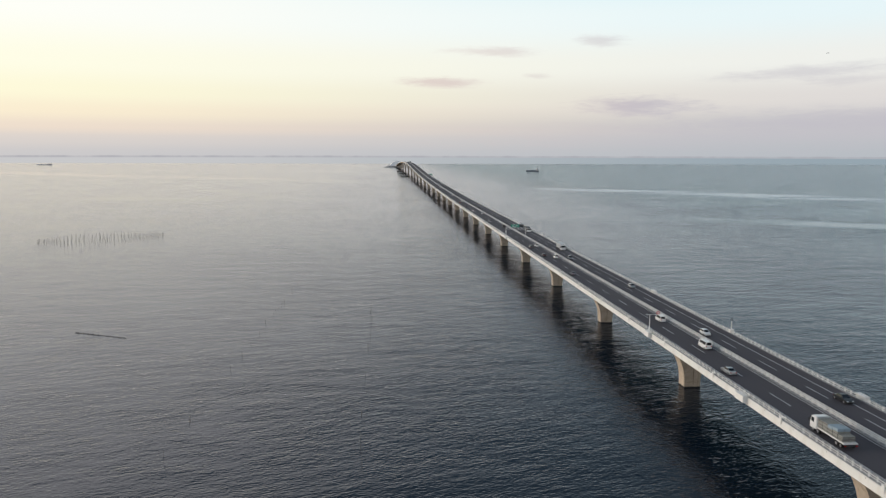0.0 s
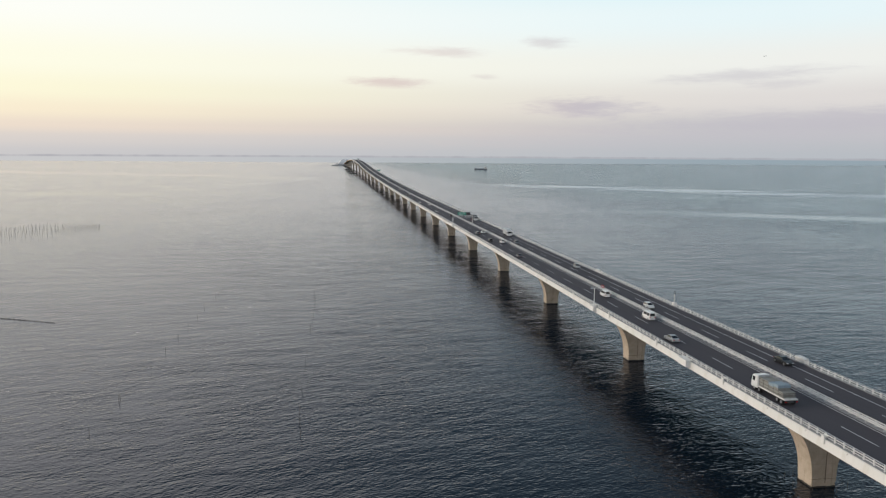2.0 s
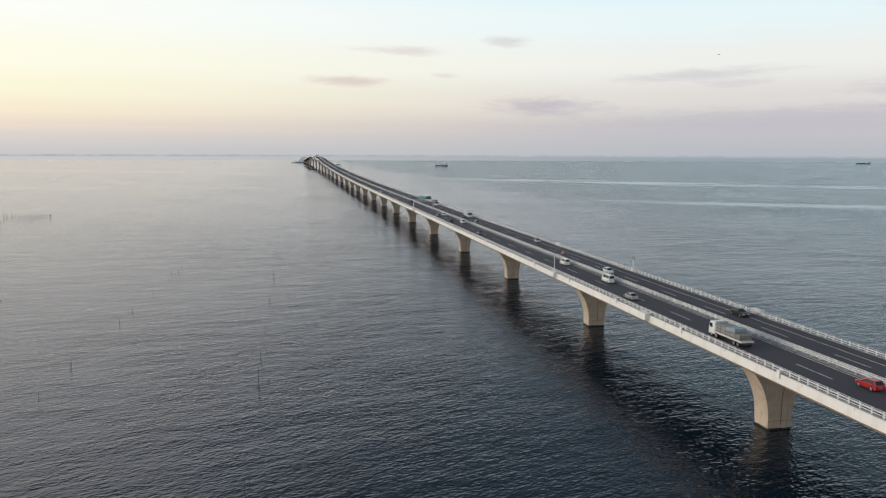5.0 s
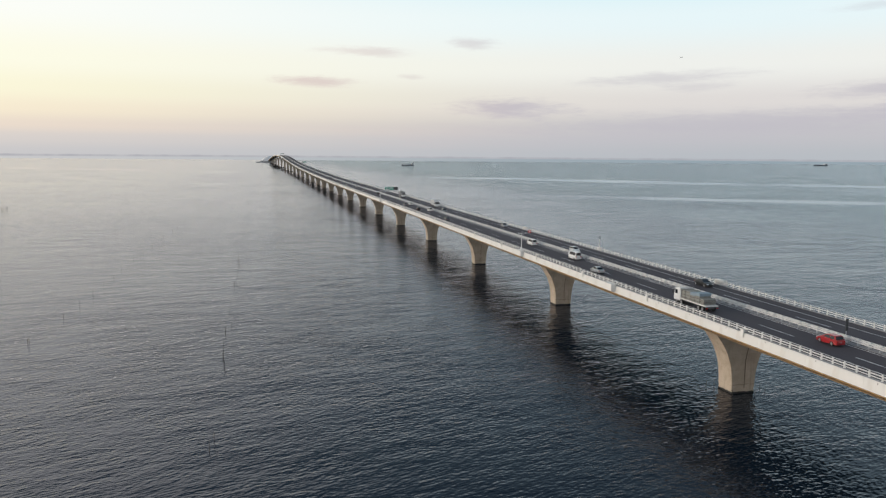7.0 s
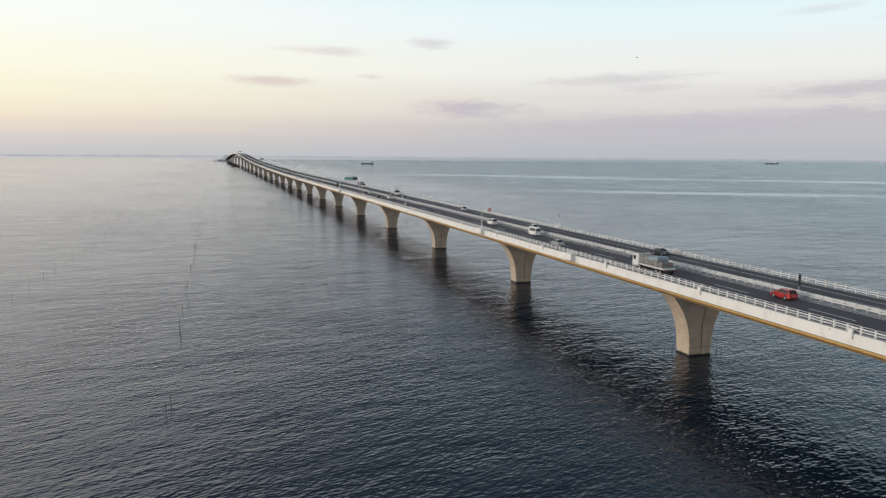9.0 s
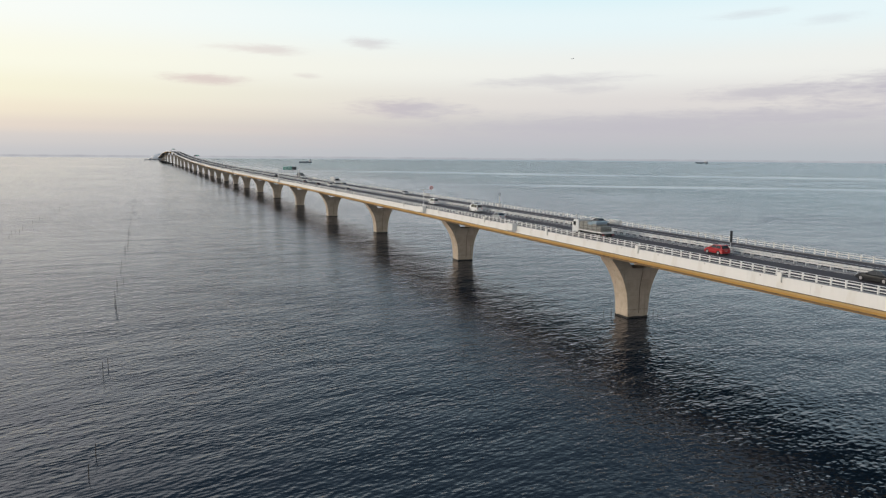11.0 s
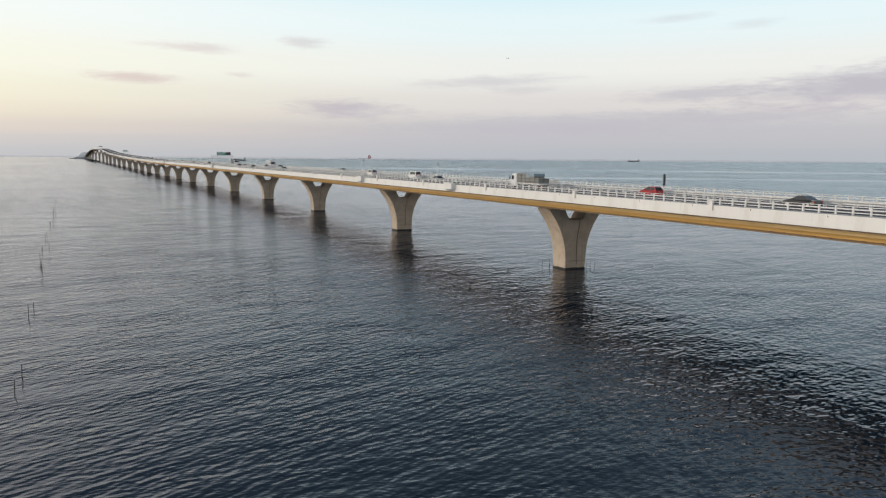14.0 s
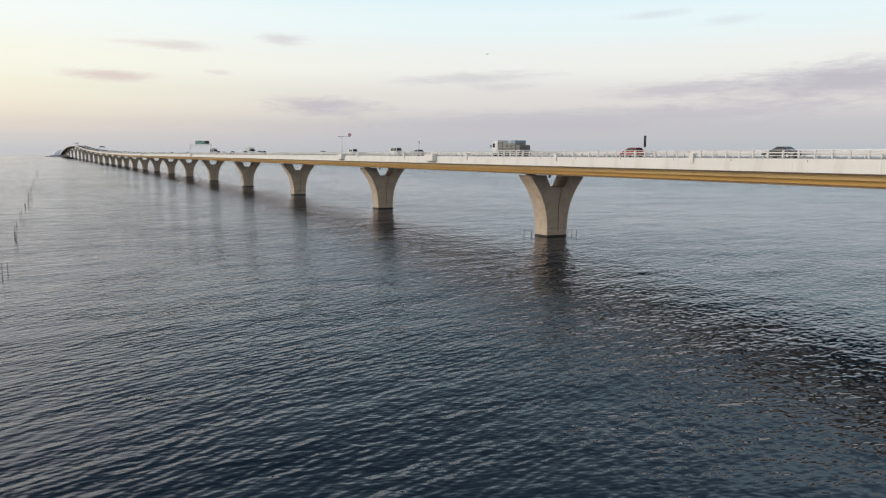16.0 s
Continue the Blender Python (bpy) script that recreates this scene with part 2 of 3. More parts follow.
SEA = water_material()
CONCRETE = concrete_material()
TIDE = material("tide_stain", (0.02, 0.018, 0.015), 0.6, var=0.4, scale=3.0, bump=0.02, bump_scale=8)
WHITE = material("parapet_concrete", (0.84, 0.82, 0.785), 0.78, var=0.06, scale=1.4, grime=(0.66, 0.61, 0.53), grime_scale=0.45, bump=0.004, bump_scale=9, stretch=(1, 1.0, 0.22), jitter=0.10)
YELLOW = material("yellow_steel_paint", (0.64, 0.385, 0.10), 0.55, var=0.08, scale=0.5, grime=(0.50, 0.30, 0.09), grime_scale=0.2)
CREAM = material("edge_beam_paint", (0.68, 0.47, 0.20), 0.55, var=0.08, scale=0.5, grime=(0.48, 0.33, 0.14), grime_scale=0.2)
PIPE = material("stained_pipe", (0.20, 0.15, 0.115), 0.8, var=0.35, scale=1.0)
RUST = material("rusty_flange_paint", (0.25, 0.165, 0.085), 0.75, var=0.35, scale=0.9, grime=(0.12, 0.075, 0.045), grime_scale=0.5)
# shade under the deck edge put into a dark colour; pier joints share it
SOFFIT = material("soffit_shade_and_joint", (0.14, 0.11, 0.08), 0.8, var=0.2, scale=0.8)
# near-black colour holds the underside's shade, to darken its reflection in the sea
UNDERSIDE = material("underside_shade", (0.045, 0.045, 0.042), 0.8, var=0.3, scale=0.4)
ASPHALT = material("asphalt", (0.060, 0.053, 0.064), 0.85, var=0.14, scale=0.5, grime=(0.075, 0.067, 0.078), grime_scale=0.08, bump=0.004, bump_scale=60, stretch=(1, 0.15, 1))
PAINT = material("road_paint", (0.62, 0.62, 0.64), 0.7, var=0.15, scale=3.0, grime=(0.35, 0.34, 0.36), grime_scale=0.9)
RAIL = material("rail_paint", (0.74, 0.73, 0.71), 0.5, var=0.06, scale=1.0, grime=(0.58, 0.56, 0.52), grime_scale=0.7)
GALV = material("galvanised_steel", (0.60, 0.62, 0.64), 0.42, metal=0.6, var=0.1, scale=2.0)
STRIP = material("median_concrete", (0.30, 0.30, 0.31), 0.85, var=0.12, scale=0.8, grime=(0.20, 0.20, 0.20), grime_scale=0.2, stretch=(1, 0.2, 1))
DARK = material("dark_metal", (0.05, 0.055, 0.06), 0.5, var=0.2, scale=3.0)
GREEN = material("sign_green", (0.02, 0.34, 0.22), 0.45, var=0.05)
SIGNWHITE = material("sign_white", (0.80, 0.80, 0.80), 0.45, var=0.03)
RED = material("sign_red", (0.60, 0.04, 0.03), 0.45, var=0.05)
WOOD = material("stake_wood", (0.060, 0.050, 0.040), 0.9, var=0.35, scale=4.0)
TYRE = material("tyre_rubber", (0.02, 0.02, 0.02), 0.85)
GLASS = material("car_glass", (0.015, 0.018, 0.022), 0.08, var=0.02)
RIM = material("wheel_alloy", (0.5, 0.5, 0.52), 0.35, metal=0.8)
LAMP = material("headlamp_glass", (0.75, 0.77, 0.8), 0.15)
TAIL = material("tail_lamp_red", (0.45, 0.015, 0.015), 0.25)
PAINTS = {k: material("car_paint_" + k, c, 0.32, metal=mt, coat=0.4, var=0.03) for k, c, mt in
          (("white", (0.78, 0.78, 0.77), 0), ("silver", (0.45, 0.46, 0.47), 0.6), ("black", (0.015, 0.016, 0.018), 0.1),
           ("red", (0.42, 0.015, 0.02), 0.1), ("grey", (0.16, 0.17, 0.19), 0.4))}
CARGO = material("grey_cargo_boards", (0.27, 0.27, 0.25), 0.85, var=0.3, scale=2.0, jitter=0.4)
TARP = material("blue_grey_tarpaulin", (0.26, 0.34, 0.40), 0.6, var=0.2, scale=2.0, bump=0.05, bump_scale=3)
HULL = material("ship_hull", (0.20, 0.22, 0.25), 0.6, var=0.2, scale=0.3)
DECKHOUSE = material("ship_white", (0.60, 0.60, 0.60), 0.6, var=0.1, scale=0.3)
ROCK = material("island_revetment", (0.40, 0.40, 0.41), 0.9, var=0.3, scale=0.1)
# haze over the island and the farthest ship is put into this colour
PALE = material("haze_pale", (0.78, 0.78, 0.79), 0.8, var=0.15, scale=0.08)

# ---- mesh helpers ----


def box(bm, x0, x1, y0, y1, z0, z1, bevel=0.0):
    r = bmesh.ops.create_cube(bm, size=1.0, matrix=Matrix.Translation(((x0 + x1) / 2, (y0 + y1) / 2, (z0 + z1) / 2)) @ Matrix.Diagonal((x1 - x0, y1 - y0, z1 - z0, 1)))
    if bevel:
        edges = {e for v in r["verts"] for e in v.link_edges}
        bmesh.ops.bevel(bm, geom=list(edges), offset=bevel, segments=1, affect="EDGES")
    return bm


def rod(bm, a, b, r, r2=None, n=8):
    a, b = Vector(a), Vector(b)
    m = Matrix.Translation((a + b) / 2) @ (b - a).to_track_quat("Z", "Y").to_matrix().to_4x4()
    bmesh.ops.create_cone(bm, cap_ends=True, segments=n, radius1=r, radius2=r if r2 is None else r2, depth=(b - a).length, matrix=m)
    return bm


def prism(bm, outline, x0, x1, axis="x"):
    """A closed outline of (u, v) swept from x0 to x1 along an axis: x: (y, z), y: (x, z)."""
    put = (lambda s, u, v: (s, u, v)) if axis == "x" else (lambda s, u, v: (u, s, v))
    a = [bm.verts.new(put(x0, u, v)) for u, v in outline]
    b = [bm.verts.new(put(x1, u, v)) for u, v in outline]
    n = len(outline)
    for i in range(n):
        bm.faces.new((a[i], a[(i + 1) % n], b[(i + 1) % n], b[i]))
    bm.faces.new(a[::-1])
    bm.faces.new(b)
    return bm


def finish(name, bm, mat, smooth=False):
    bmesh.ops.recalc_face_normals(bm, faces=bm.faces)
    me = bpy.data.meshes.new(name)
    bm.to_mesh(me)
    bm.free()
    me.materials.append(mat)
    if smooth:
        me.shade_smooth()
    return me


def part(name, bm, mat, parent, label="", smooth=False):
    ob = new(name, finish(name, bm, mat, smooth))
    ob.parent = parent
    return tagged(ob, label)


def piece(name, mesh, parent, m):
    ob = new(name, mesh)
    ob.parent = parent
    ob.matrix_basis = m
    return ob


def thing(name, m, label, category, group="", kind=""):
    ob = new(name)
    ob.matrix_basis = m
    return tagged(ob, label, category, group, kind)


# ---- the line of the bridge ----
PROFILE = [(-400, 14.69), (700, 14.69), (1000, 16.54), (1200, 18.47), (1400, 21.05), (1650, 25.56), (1850, 30.50), (2070, 34.79), (2345, 36.73), (2600, 36.08), (2850, 32.22), (3100, 24.70), (3350, 15.03), (3500, 9.67)]
BEND = [(-400, 0), (2200, 0), (2800, -4.4), (3500, -11)]


DECK = 14.69


def along(table, y):
    for (a, u), (b, v) in zip(table, table[1:]):
        if y <= b:
            s = (y - a) / (b - a)
            return u + (v - u) * s
    return table[-1][1]


def soft_along(table, y):
    return sum(along(table, y + d) for d in (-90, -45, 0, 45, 90)) / 5


def deck_z(y):
    return soft_along(PROFILE, y) if y > 500 else DECK


def deck_x(y):
    return soft_along(BEND, y) if y > 1100 else 0.0


def stations(y0, y1):
    out, y = [y0], y0
    while y < y1:
        y = min(y1, y + (80 if y < 600 else 40))
        out.append(y)
    return out


def sweep(bm, outline, y0, y1):
    """An outline of (x, height over the road) carried along the bridge."""
    rings = []
    for y in stations(y0, y1):
        dx, dz = deck_x(y), deck_z(y)
        rings.append([bm.verts.new((x + dx, y, z + dz)) for x, z in outline])
    n = len(outline)
    for a, b in zip(rings, rings[1:]):
        for i in range(n):
            bm.faces.new((a[i], a[(i + 1) % n], b[(i + 1) % n], b[i]))
    bm.faces.new(rings[0][::-1])
    bm.faces.new(rings[-1])
    return bm


def rect(x0, x1, z0, z1):
    return [(x0, z0), (x1, z0), (x1, z1), (x0, z1)]


Y0, Y1 = -330.0, 3500.0
HALF = 10.94

# ---- sea ----
bm = bmesh.new()
bmesh.ops.create_grid(bm, x_segments=8, y_segments=8, size=15000)
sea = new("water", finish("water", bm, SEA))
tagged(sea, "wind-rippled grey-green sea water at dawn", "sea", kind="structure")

# ---- bridge deck ----
deck = thing("bridge_deck", pose(0, 0, 0), "long sea bridge deck with yellow steel girder and white edges", "bridge", kind="structure")
part("road_surface", sweep(bmesh.new(), rect(-HALF + 0.45, HALF - 0.45, -0.35, 0.0), Y0, Y1), ASPHALT, deck, "dark grey asphalt carriageways")
part("median_strip", sweep(bmesh.new(), rect(-0.60, 0.60, -0.02, 0.06), Y0, Y1), STRIP, deck, "grey concrete median strip")
part("box_girder", sweep(bmesh.new(), rect(-8.13, 8.13, -2.90, -0.36), Y0, Y1), YELLOW, deck, "ochre yellow steel box girder")
part("bottom_plate", sweep(bmesh.new(), rect(-8.0, 8.0, -2.925, -2.904), Y0, Y1), UNDERSIDE, deck, "underside plate coloured near-black as if in shade")
for s in (-1, 1):
    part("bottom_flange", sweep(bmesh.new(), rect(s * 8.19 - 0.17, s * 8.19 + 0.17, -2.99, -2.84), Y0, Y1), RUST, deck, "rust-brown lower flange")
    part("web_foot", sweep(bmesh.new(), rect(s * 8.14 - 0.02, s * 8.14 + 0.02, -2.85, -2.74), Y0, Y1), RUST, deck, "stained foot of the girder web")
    part("edge_beam", sweep(bmesh.new(), rect(s * 9.39 - 0.11, s * 9.39 + 0.11, -2.15, -1.58), Y0, Y1), CREAM, deck, "pale ochre steel edge beam")
    part("deck_soffit", sweep(bmesh.new(), rect(s * 9.55 - 1.36, s * 9.55 + 1.36, -1.57, -1.34), Y0, Y1), SOFFIT, deck, "soffit plate coloured dark for the shadow line")
    part("kerb", sweep(bmesh.new(), rect(s * (HALF - 0.25) - 0.23, s * (HALF - 0.25) + 0.23, -0.34, 0.11), Y0, Y1), STRIP, deck, "grey concrete kerb")
for x, w in ((-8.90, 0.16), (-1.07, 0.16), (1.07, 0.16), (7.81, 0.16)):
    part("edge_line", sweep(bmesh.new(), rect(x - w / 2, x + w / 2, -0.01, 0.012), Y0, Y1), PAINT, deck, "white painted road edge line")

# ---- bridge piers ----


def pier():
    p = thing("bridge_pier", pose(0, 0, 0), "flared beige concrete bridge pier with notched top", "bridge pier", "piers under the bridge")
    A, B, T, TOP = 2.22, 1.95, 6.31, 11.33
    side = [(A + (T - A) * (k / 14) ** 2.6, 0.41 + (TOP - 0.41) * k / 14) for k in range(15)]
    notch = [(2.35, TOP), (2.35, TOP - 0.7), (1.5, TOP - 2.15), (-1.5, TOP - 2.15), (-2.35, TOP - 0.7), (-2.35, TOP)]
    outline = side + notch + [(-x, z) for x, z in side[::-1]]
    bm = prism(bmesh.new(), outline, -B, B, "y")
    rim = [e for e in bm.edges if abs(abs(e.verts[0].co.y) - B) < 1e-4 and abs(e.verts[0].co.y - e.verts[1].co.y) < 1e-4 and e.calc_length() < 1.3]
    bmesh.ops.bevel(bm, geom=rim, offset=0.24, segments=3, affect="EDGES")
    part("pier_column", bm, CONCRETE, p)
    bm, ring = bmesh.new(), []
    hem = random.Random(5)
    for (x0, y0), (x1, y1) in zip(((-1, -1), (1, -1), (1, 1), (-1, 1)), ((1, -1), (1, 1), (-1, 1), (-1, -1))):
        for k in range(9):
            u = k / 9
            ring.append(((x0 + (x1 - x0) * u) * (A + 0.012), (y0 + (y1 - y0) * u) * (B + 0.012)))
    foot = [bm.verts.new((x, y, -4)) for x, y in ring]
    edge = [bm.verts.new((x, y, hem.uniform(0.22, 0.36))) for x, y in ring]
    for i in range(len(ring)):
        j = (i + 1) % len(ring)
        bm.faces.new((foot[i], foot[j], edge[j], edge[i]))
    bm.faces.new(edge)
    part("tidal_band", bm, TIDE, p, "blackened weedy band at the waterline")
    bm = prism(bmesh.new(), [(-A, -3.9), (A, -3.9), (A, 0.412), (-A, 0.412)], -B, B, "y")
    part("pier_foot", bm, CONCRETE, p)
    band = bmesh.new()
    box(band, -A - 0.012, A + 0.012, -B - 0.012, B + 0.012, 1.55, 1.6)
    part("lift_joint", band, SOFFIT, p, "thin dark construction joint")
    for s in (-1, 1):
        part("bearing", box(bmesh.new(), s * 4.7 - 0.6, s * 4.7 + 0.6, -0.7, 0.7, TOP, TOP + 0.42, 0.03), DARK, p, "dark bearing block")
        part("stopper", box(bmesh.new(), s * 1.45 - 0.18, s * 1.45 + 0.18, -1.5, -1.2, TOP - 0.45, TOP + 0.41, 0.03), RAIL, p, "white stopper bracket")
    bm = bmesh.new()
    pts = [(0.75, TOP - 2.2), (0.72, TOP - 3.2), (0.4, TOP - 4.6), (0.22, TOP - 5.8), (0.2, 0.9)]
    for (x0, z0), (x1, z1) in zip(pts, pts[1:]):
        rod(bm, (x0, -B - 0.05, z0), (x1, -B - 0.05, z1), 0.055)
    part("drain_pipe", bm, PIPE, p, "brown stained drain pipe down the face")
    return p


first = pier()
PIER_Y = [80.0 * k for k in (-4, -3, -2, -1, *range(1, 7))] + [561, 645, 734, 824, 914, 1014, 1126, 1258, 1390, 1542, 1704, 1870, 2070, 2310, 2560, 2810, 3060, 3300]
for y in PIER_Y:
    lift = (deck_z(y) - 2.92) / (DECK - 2.92)
    copy_thing(first, pose(deck_x(y), y, 0) @ Matrix.Diagonal((1, 1, lift, 1)))

# ---- railings ----
Y_NEAR0, Y_NEAR1 = -150.0, 450.0


def post_mesh(name, mat, w, d, h):
    return finish(name, box(bmesh.new(), -w / 2, w / 2, -d / 2, d / 2, 0, h), mat)


def quick_boxes(cells):
    """Many small boxes as one bmesh-free mesh: centres and sizes."""
    v, f = [], []
    for x, y, z, a, b, c in cells:
        n = len(v)
        v += [(x + i * a / 2, y + j * b / 2, z + k * c / 2) for i in (-1, 1) for j in (-1, 1) for k in (-1, 1)]
        f += [tuple(n + q for q in face) for face in ((0, 1, 3, 2), (4, 6, 7, 5), (0, 4, 5, 1), (2, 3, 7, 6), (0, 2, 6, 4), (1, 5, 7, 3))]
    return v, f


def stuff_part(name, cells, mat, parent):
    me = bpy.data.meshes.new(name)
    v, f = quick_boxes(cells)
    me.from_pydata(v, [], f)
    me.materials.append(mat)
    ob = new(name, me)
    ob.parent = parent
    return tagged(ob, kind="stuff")


def railing_at(side, label):
    r = thing("railing", pose(0, 0, 0), label, "railing", "railings along the bridge", "structure")
    x = side * (HALF - 0.2)
    for z0, z1, w in ((0.33, 0.42, 0.10), (0.65, 0.78, 0.12)):
        part("rail", sweep(bmesh.new(), rect(x - w / 2, x + w / 2, z0, z1), Y0, Y1), RAIL, r)
    part("top_pipe", sweep(bmesh.new(), rect(x - 0.03, x + 0.03, 0.97, 1.03), Y0, Y1), GALV, r, "thin grey top pipe")
    mesh = post_mesh("post", RAIL, 0.18, 0.17, 0.92)
    cells, y = [], -328.4
    while y < 1500:
        if side < 0 and Y_NEAR0 <= y <= Y_NEAR1:
            piece("post", mesh, r, pose(x, y, DECK + 0.06))
        else:
            cells.append((x + deck_x(y), y, deck_z(y) + 0.52, 0.18, 0.17, 0.92))
        y += 2.0
    stuff_part("distant_post", cells, RAIL, r)


railing_at(-1, "white-painted steel bridge railing with two rails")
railing_at(1, "white-painted steel railing along the seaward edge")

guard = thing("median_guardrail", pose(0, 0, 0), "double galvanised guardrail along the median strip", "guardrail", kind="structure")
for s in (-1, 1):
    for z in (0.55, 0.86):
        x = s * 0.33
        part("beam", sweep(bmesh.new(), [(x - 0.05, z - 0.08), (x + 0.05, z - 0.08), (x + 0.05 + 0.03 * s, z), (x + 0.05, z + 0.08), (x - 0.05, z + 0.08), (x - 0.05 + 0.03 * s, z)], Y0, Y1), RAIL, guard)
cells, y = [], -327.0
while y < 1200:
    cells.append((deck_x(y), y, deck_z(y) + 0.50, 0.54, 0.12, 0.92))
    y += 2.0
stuff_part("guardrail_post", cells, GALV, guard)

# ---- edge fascia, panel by panel ----
fascia = thing("fascia", pose(0, 0, 0), "white concrete edge fascia panels with small dark joints", "fascia", kind="structure")
bm = box(bmesh.new(), -0.11, 0.11, -4.993, 4.993, -1.42, 0.043, 0.012)
panel = finish("panel", bm, WHITE)
for k in range(78):
    piece("panel", panel, fascia, pose(-HALF - 0.11, -155 + 10 * k, DECK))
part("distant_panels", sweep(bmesh.new(), rect(-HALF - 0.22, -HALF, -1.42, 0.043), 620, Y1), WHITE, fascia)
part("distant_panels", sweep(bmesh.new(), rect(-HALF - 0.22, -HALF, -1.42, 0.043), Y0, -160), WHITE, fascia)
part("seaward_panels", sweep(bmesh.new(), rect(HALF, HALF + 0.22, -1.42, 0.043), Y0, Y1), WHITE, fascia)
weep = finish("weep_hole", box(bmesh.new(), -0.02, 0.012, -0.035, 0.035, -0.20, 0.02), PIPE)
for k in range(40):
    piece("weep_hole", weep, fascia, pose(-HALF - 0.225, -152.3 + 10 * k + (k * 37 % 7) * 0.12, DECK - 0.06 - (k * 13 % 5) * 0.01))

cells = [(s * (HALF - 0.03), -160 + 1.0 * k, DECK - 1.47, 0.34, 0.72 + 0.16 * (k % 3), 0.10) for s in (-1, 1) for k in range(700)]
stuff_part("soffit_clip", cells, PIPE, deck)
# brown rib ends just over the girder's lower flange
cells = [(s * 8.19, -200 + 2 * k, DECK - 2.79, 0.28, 0.40, 0.11) for s in (-1, 1) for k in range(500)]
stuff_part("rib_end", cells, PIPE, deck)

# ---- lane marks ----
dash = finish("lane_dash", box(bmesh.new(), -0.08, 0.08, -4, 4, -0.01, 0.012), PAINT)
for k in range(-8, 64):
    piece("lane_dash", dash, deck, pose(-5.08, 3.95 + 20 * k, DECK))
    piece("lane_dash", dash, deck, pose(4.86, 7.9 + 20 * k, DECK))

# ---- boxes on the fascia ----


def bracket(name, y, length, depth, label, top=0.35, low=-0.95):
    b = thing(name, pose(-HALF - 0.22, y, DECK), label, "bracket")
    part("body", box(bmesh.new(), -depth, 0.0, -length / 2, length / 2, low, top, 0.03), WHITE, b)
    part("cap", box(bmesh.new(), -depth - 0.04, 0.5, -length / 2 - 0.05, length / 2 + 0.05, top, top + 0.08, 0.02), WHITE, b)
    return b


for k in range(-5, 16):
    tagged(bracket("cable_box", -16.5 + 28.9 * k, 0.7, 0.22, "small white box on the fascia beside a railing post", 0.55, -0.6), group="boxes on the fascia")
for y in (27.0, 81.6, 322.5, 560.0):
    b = tagged(bracket("post_pedestal", y, 3.6, 1.0, "white concrete pedestal jutting from the fascia"), group="pedestals on the fascia")
    part("corbel", prism(bmesh.new(), [(-1.0, -0.95), (0, -0.95), (0, -1.3), (-0.2, -1.3)], -1.2, 1.2, "y"), WHITE, b)
for y in (22.5, 140.0, 330.0):
    b = thing("emergency_box", pose(HALF, y, DECK), "pale box on the seaward railing", "box", "boxes on the seaward railing")
    part("cabinet", box(bmesh.new(), -0.25, 0.75, -1.5, 1.5, -0.9, 0.98, 0.04), RAIL, b)
    part("lid", box(bmesh.new(), -0.3, 0.8, -1.6, 1.6, 0.98, 1.05, 0.02), RAIL, b)

# ---- signs and poles ----


def gantry():
    g = thing("sign_gantry", pose(0, 0, 0), "white steel gantry with a green motorway sign", "sign gantry", "gantries over the road")
    for x, z0 in ((-11.45, -0.6), (0.16, 0.0)):
        part("post", rod(bmesh.new(), (x, 0, z0), (x, 0, 6.1), 0.17, 0.13, 10), RAIL, g)
    for z in (4.6, 5.5):
        part("chord", rod(bmesh.new(), (-11.45, 0, z), (0.16, 0, z), 0.08), RAIL, g)
    for k in range(9):
        x = -11.3 + 1.27 * k
        part("brace", rod(bmesh.new(), (x, 0, 4.6 if k % 2 else 5.5), (x + 1.27, 0, 5.5 if k % 2 else 4.6), 0.045, n=6), RAIL, g)
    panel = part("sign_panel", box(bmesh.new(), -8.6, -3.7, -0.34, -0.22, 5.75, 7.5, 0.03), GREEN, g, "green sign panel with white bars")
    for x0, x1, z in ((-8.2, -6.2, 7.15), (-5.8, -4.3, 7.15), (-8.2, -6.7, 6.6), (-6.1, -4.2, 6.6), (-8.0, -5.6, 6.1)):
        part("lettering_bar", box(bmesh.new(), x0, x1, -0.355, -0.335, z - 0.12, z + 0.12), SIGNWHITE, panel)
    part("message_panel", box(bmesh.new(), -3.6, -1.1, -0.42, -0.1, 5.75, 7.5, 0.03), DARK, g, "unlit dark message panel")
    for x in (-8.3, -6.2, -4.0, -2.3):
        part("hanger", box(bmesh.new(), x - 0.06, x + 0.06, -0.21, 0.09, 4.55, 7.3), GALV, g)
    part("camera_box", box(bmesh.new(), -11.85, -11.1, -0.5, 0.2, 2.8, 3.4, 0.04), GALV, g, "small grey box on the post")
    return g


g = gantry()
g.matrix_basis = pose(0, 323.5, DECK)
copy_thing(g, pose(deck_x(2090), 2090, deck_z(2090)))
tagged(copy_thing(g, pose(deck_x(1290), 1290, deck_z(1290), 0, 0, 180)), "white steel gantry seen from behind its sign")

p = thing("round_sign", pose(0, 81.2, DECK), "red round sign on a white post with an arm", "road sign")
part("post", rod(bmesh.new(), (-11.4, 0, 0.3), (-11.4, 0, 5.3), 0.12, 0.09, 10), RAIL, p)
part("arm", rod(bmesh.new(), (-12.2, 0, 5.12), (-9.0, 0, 5.2), 0.055), RAIL, p)
part("disc", rod(bmesh.new(), (-9.15, -0.12, 5.6), (-9.15, -0.06, 5.6), 0.46, n=28), RED, p, "red rim of the sign")
part("face", rod(bmesh.new(), (-9.15, -0.14, 5.6), (-9.15, -0.119, 5.6), 0.25, n=28), SIGNWHITE, p, "white centre of the sign")
part("back_plate", rod(bmesh.new(), (-9.15, -0.058, 5.6), (-9.15, -0.03, 5.6), 0.44, n=28), GALV, p)
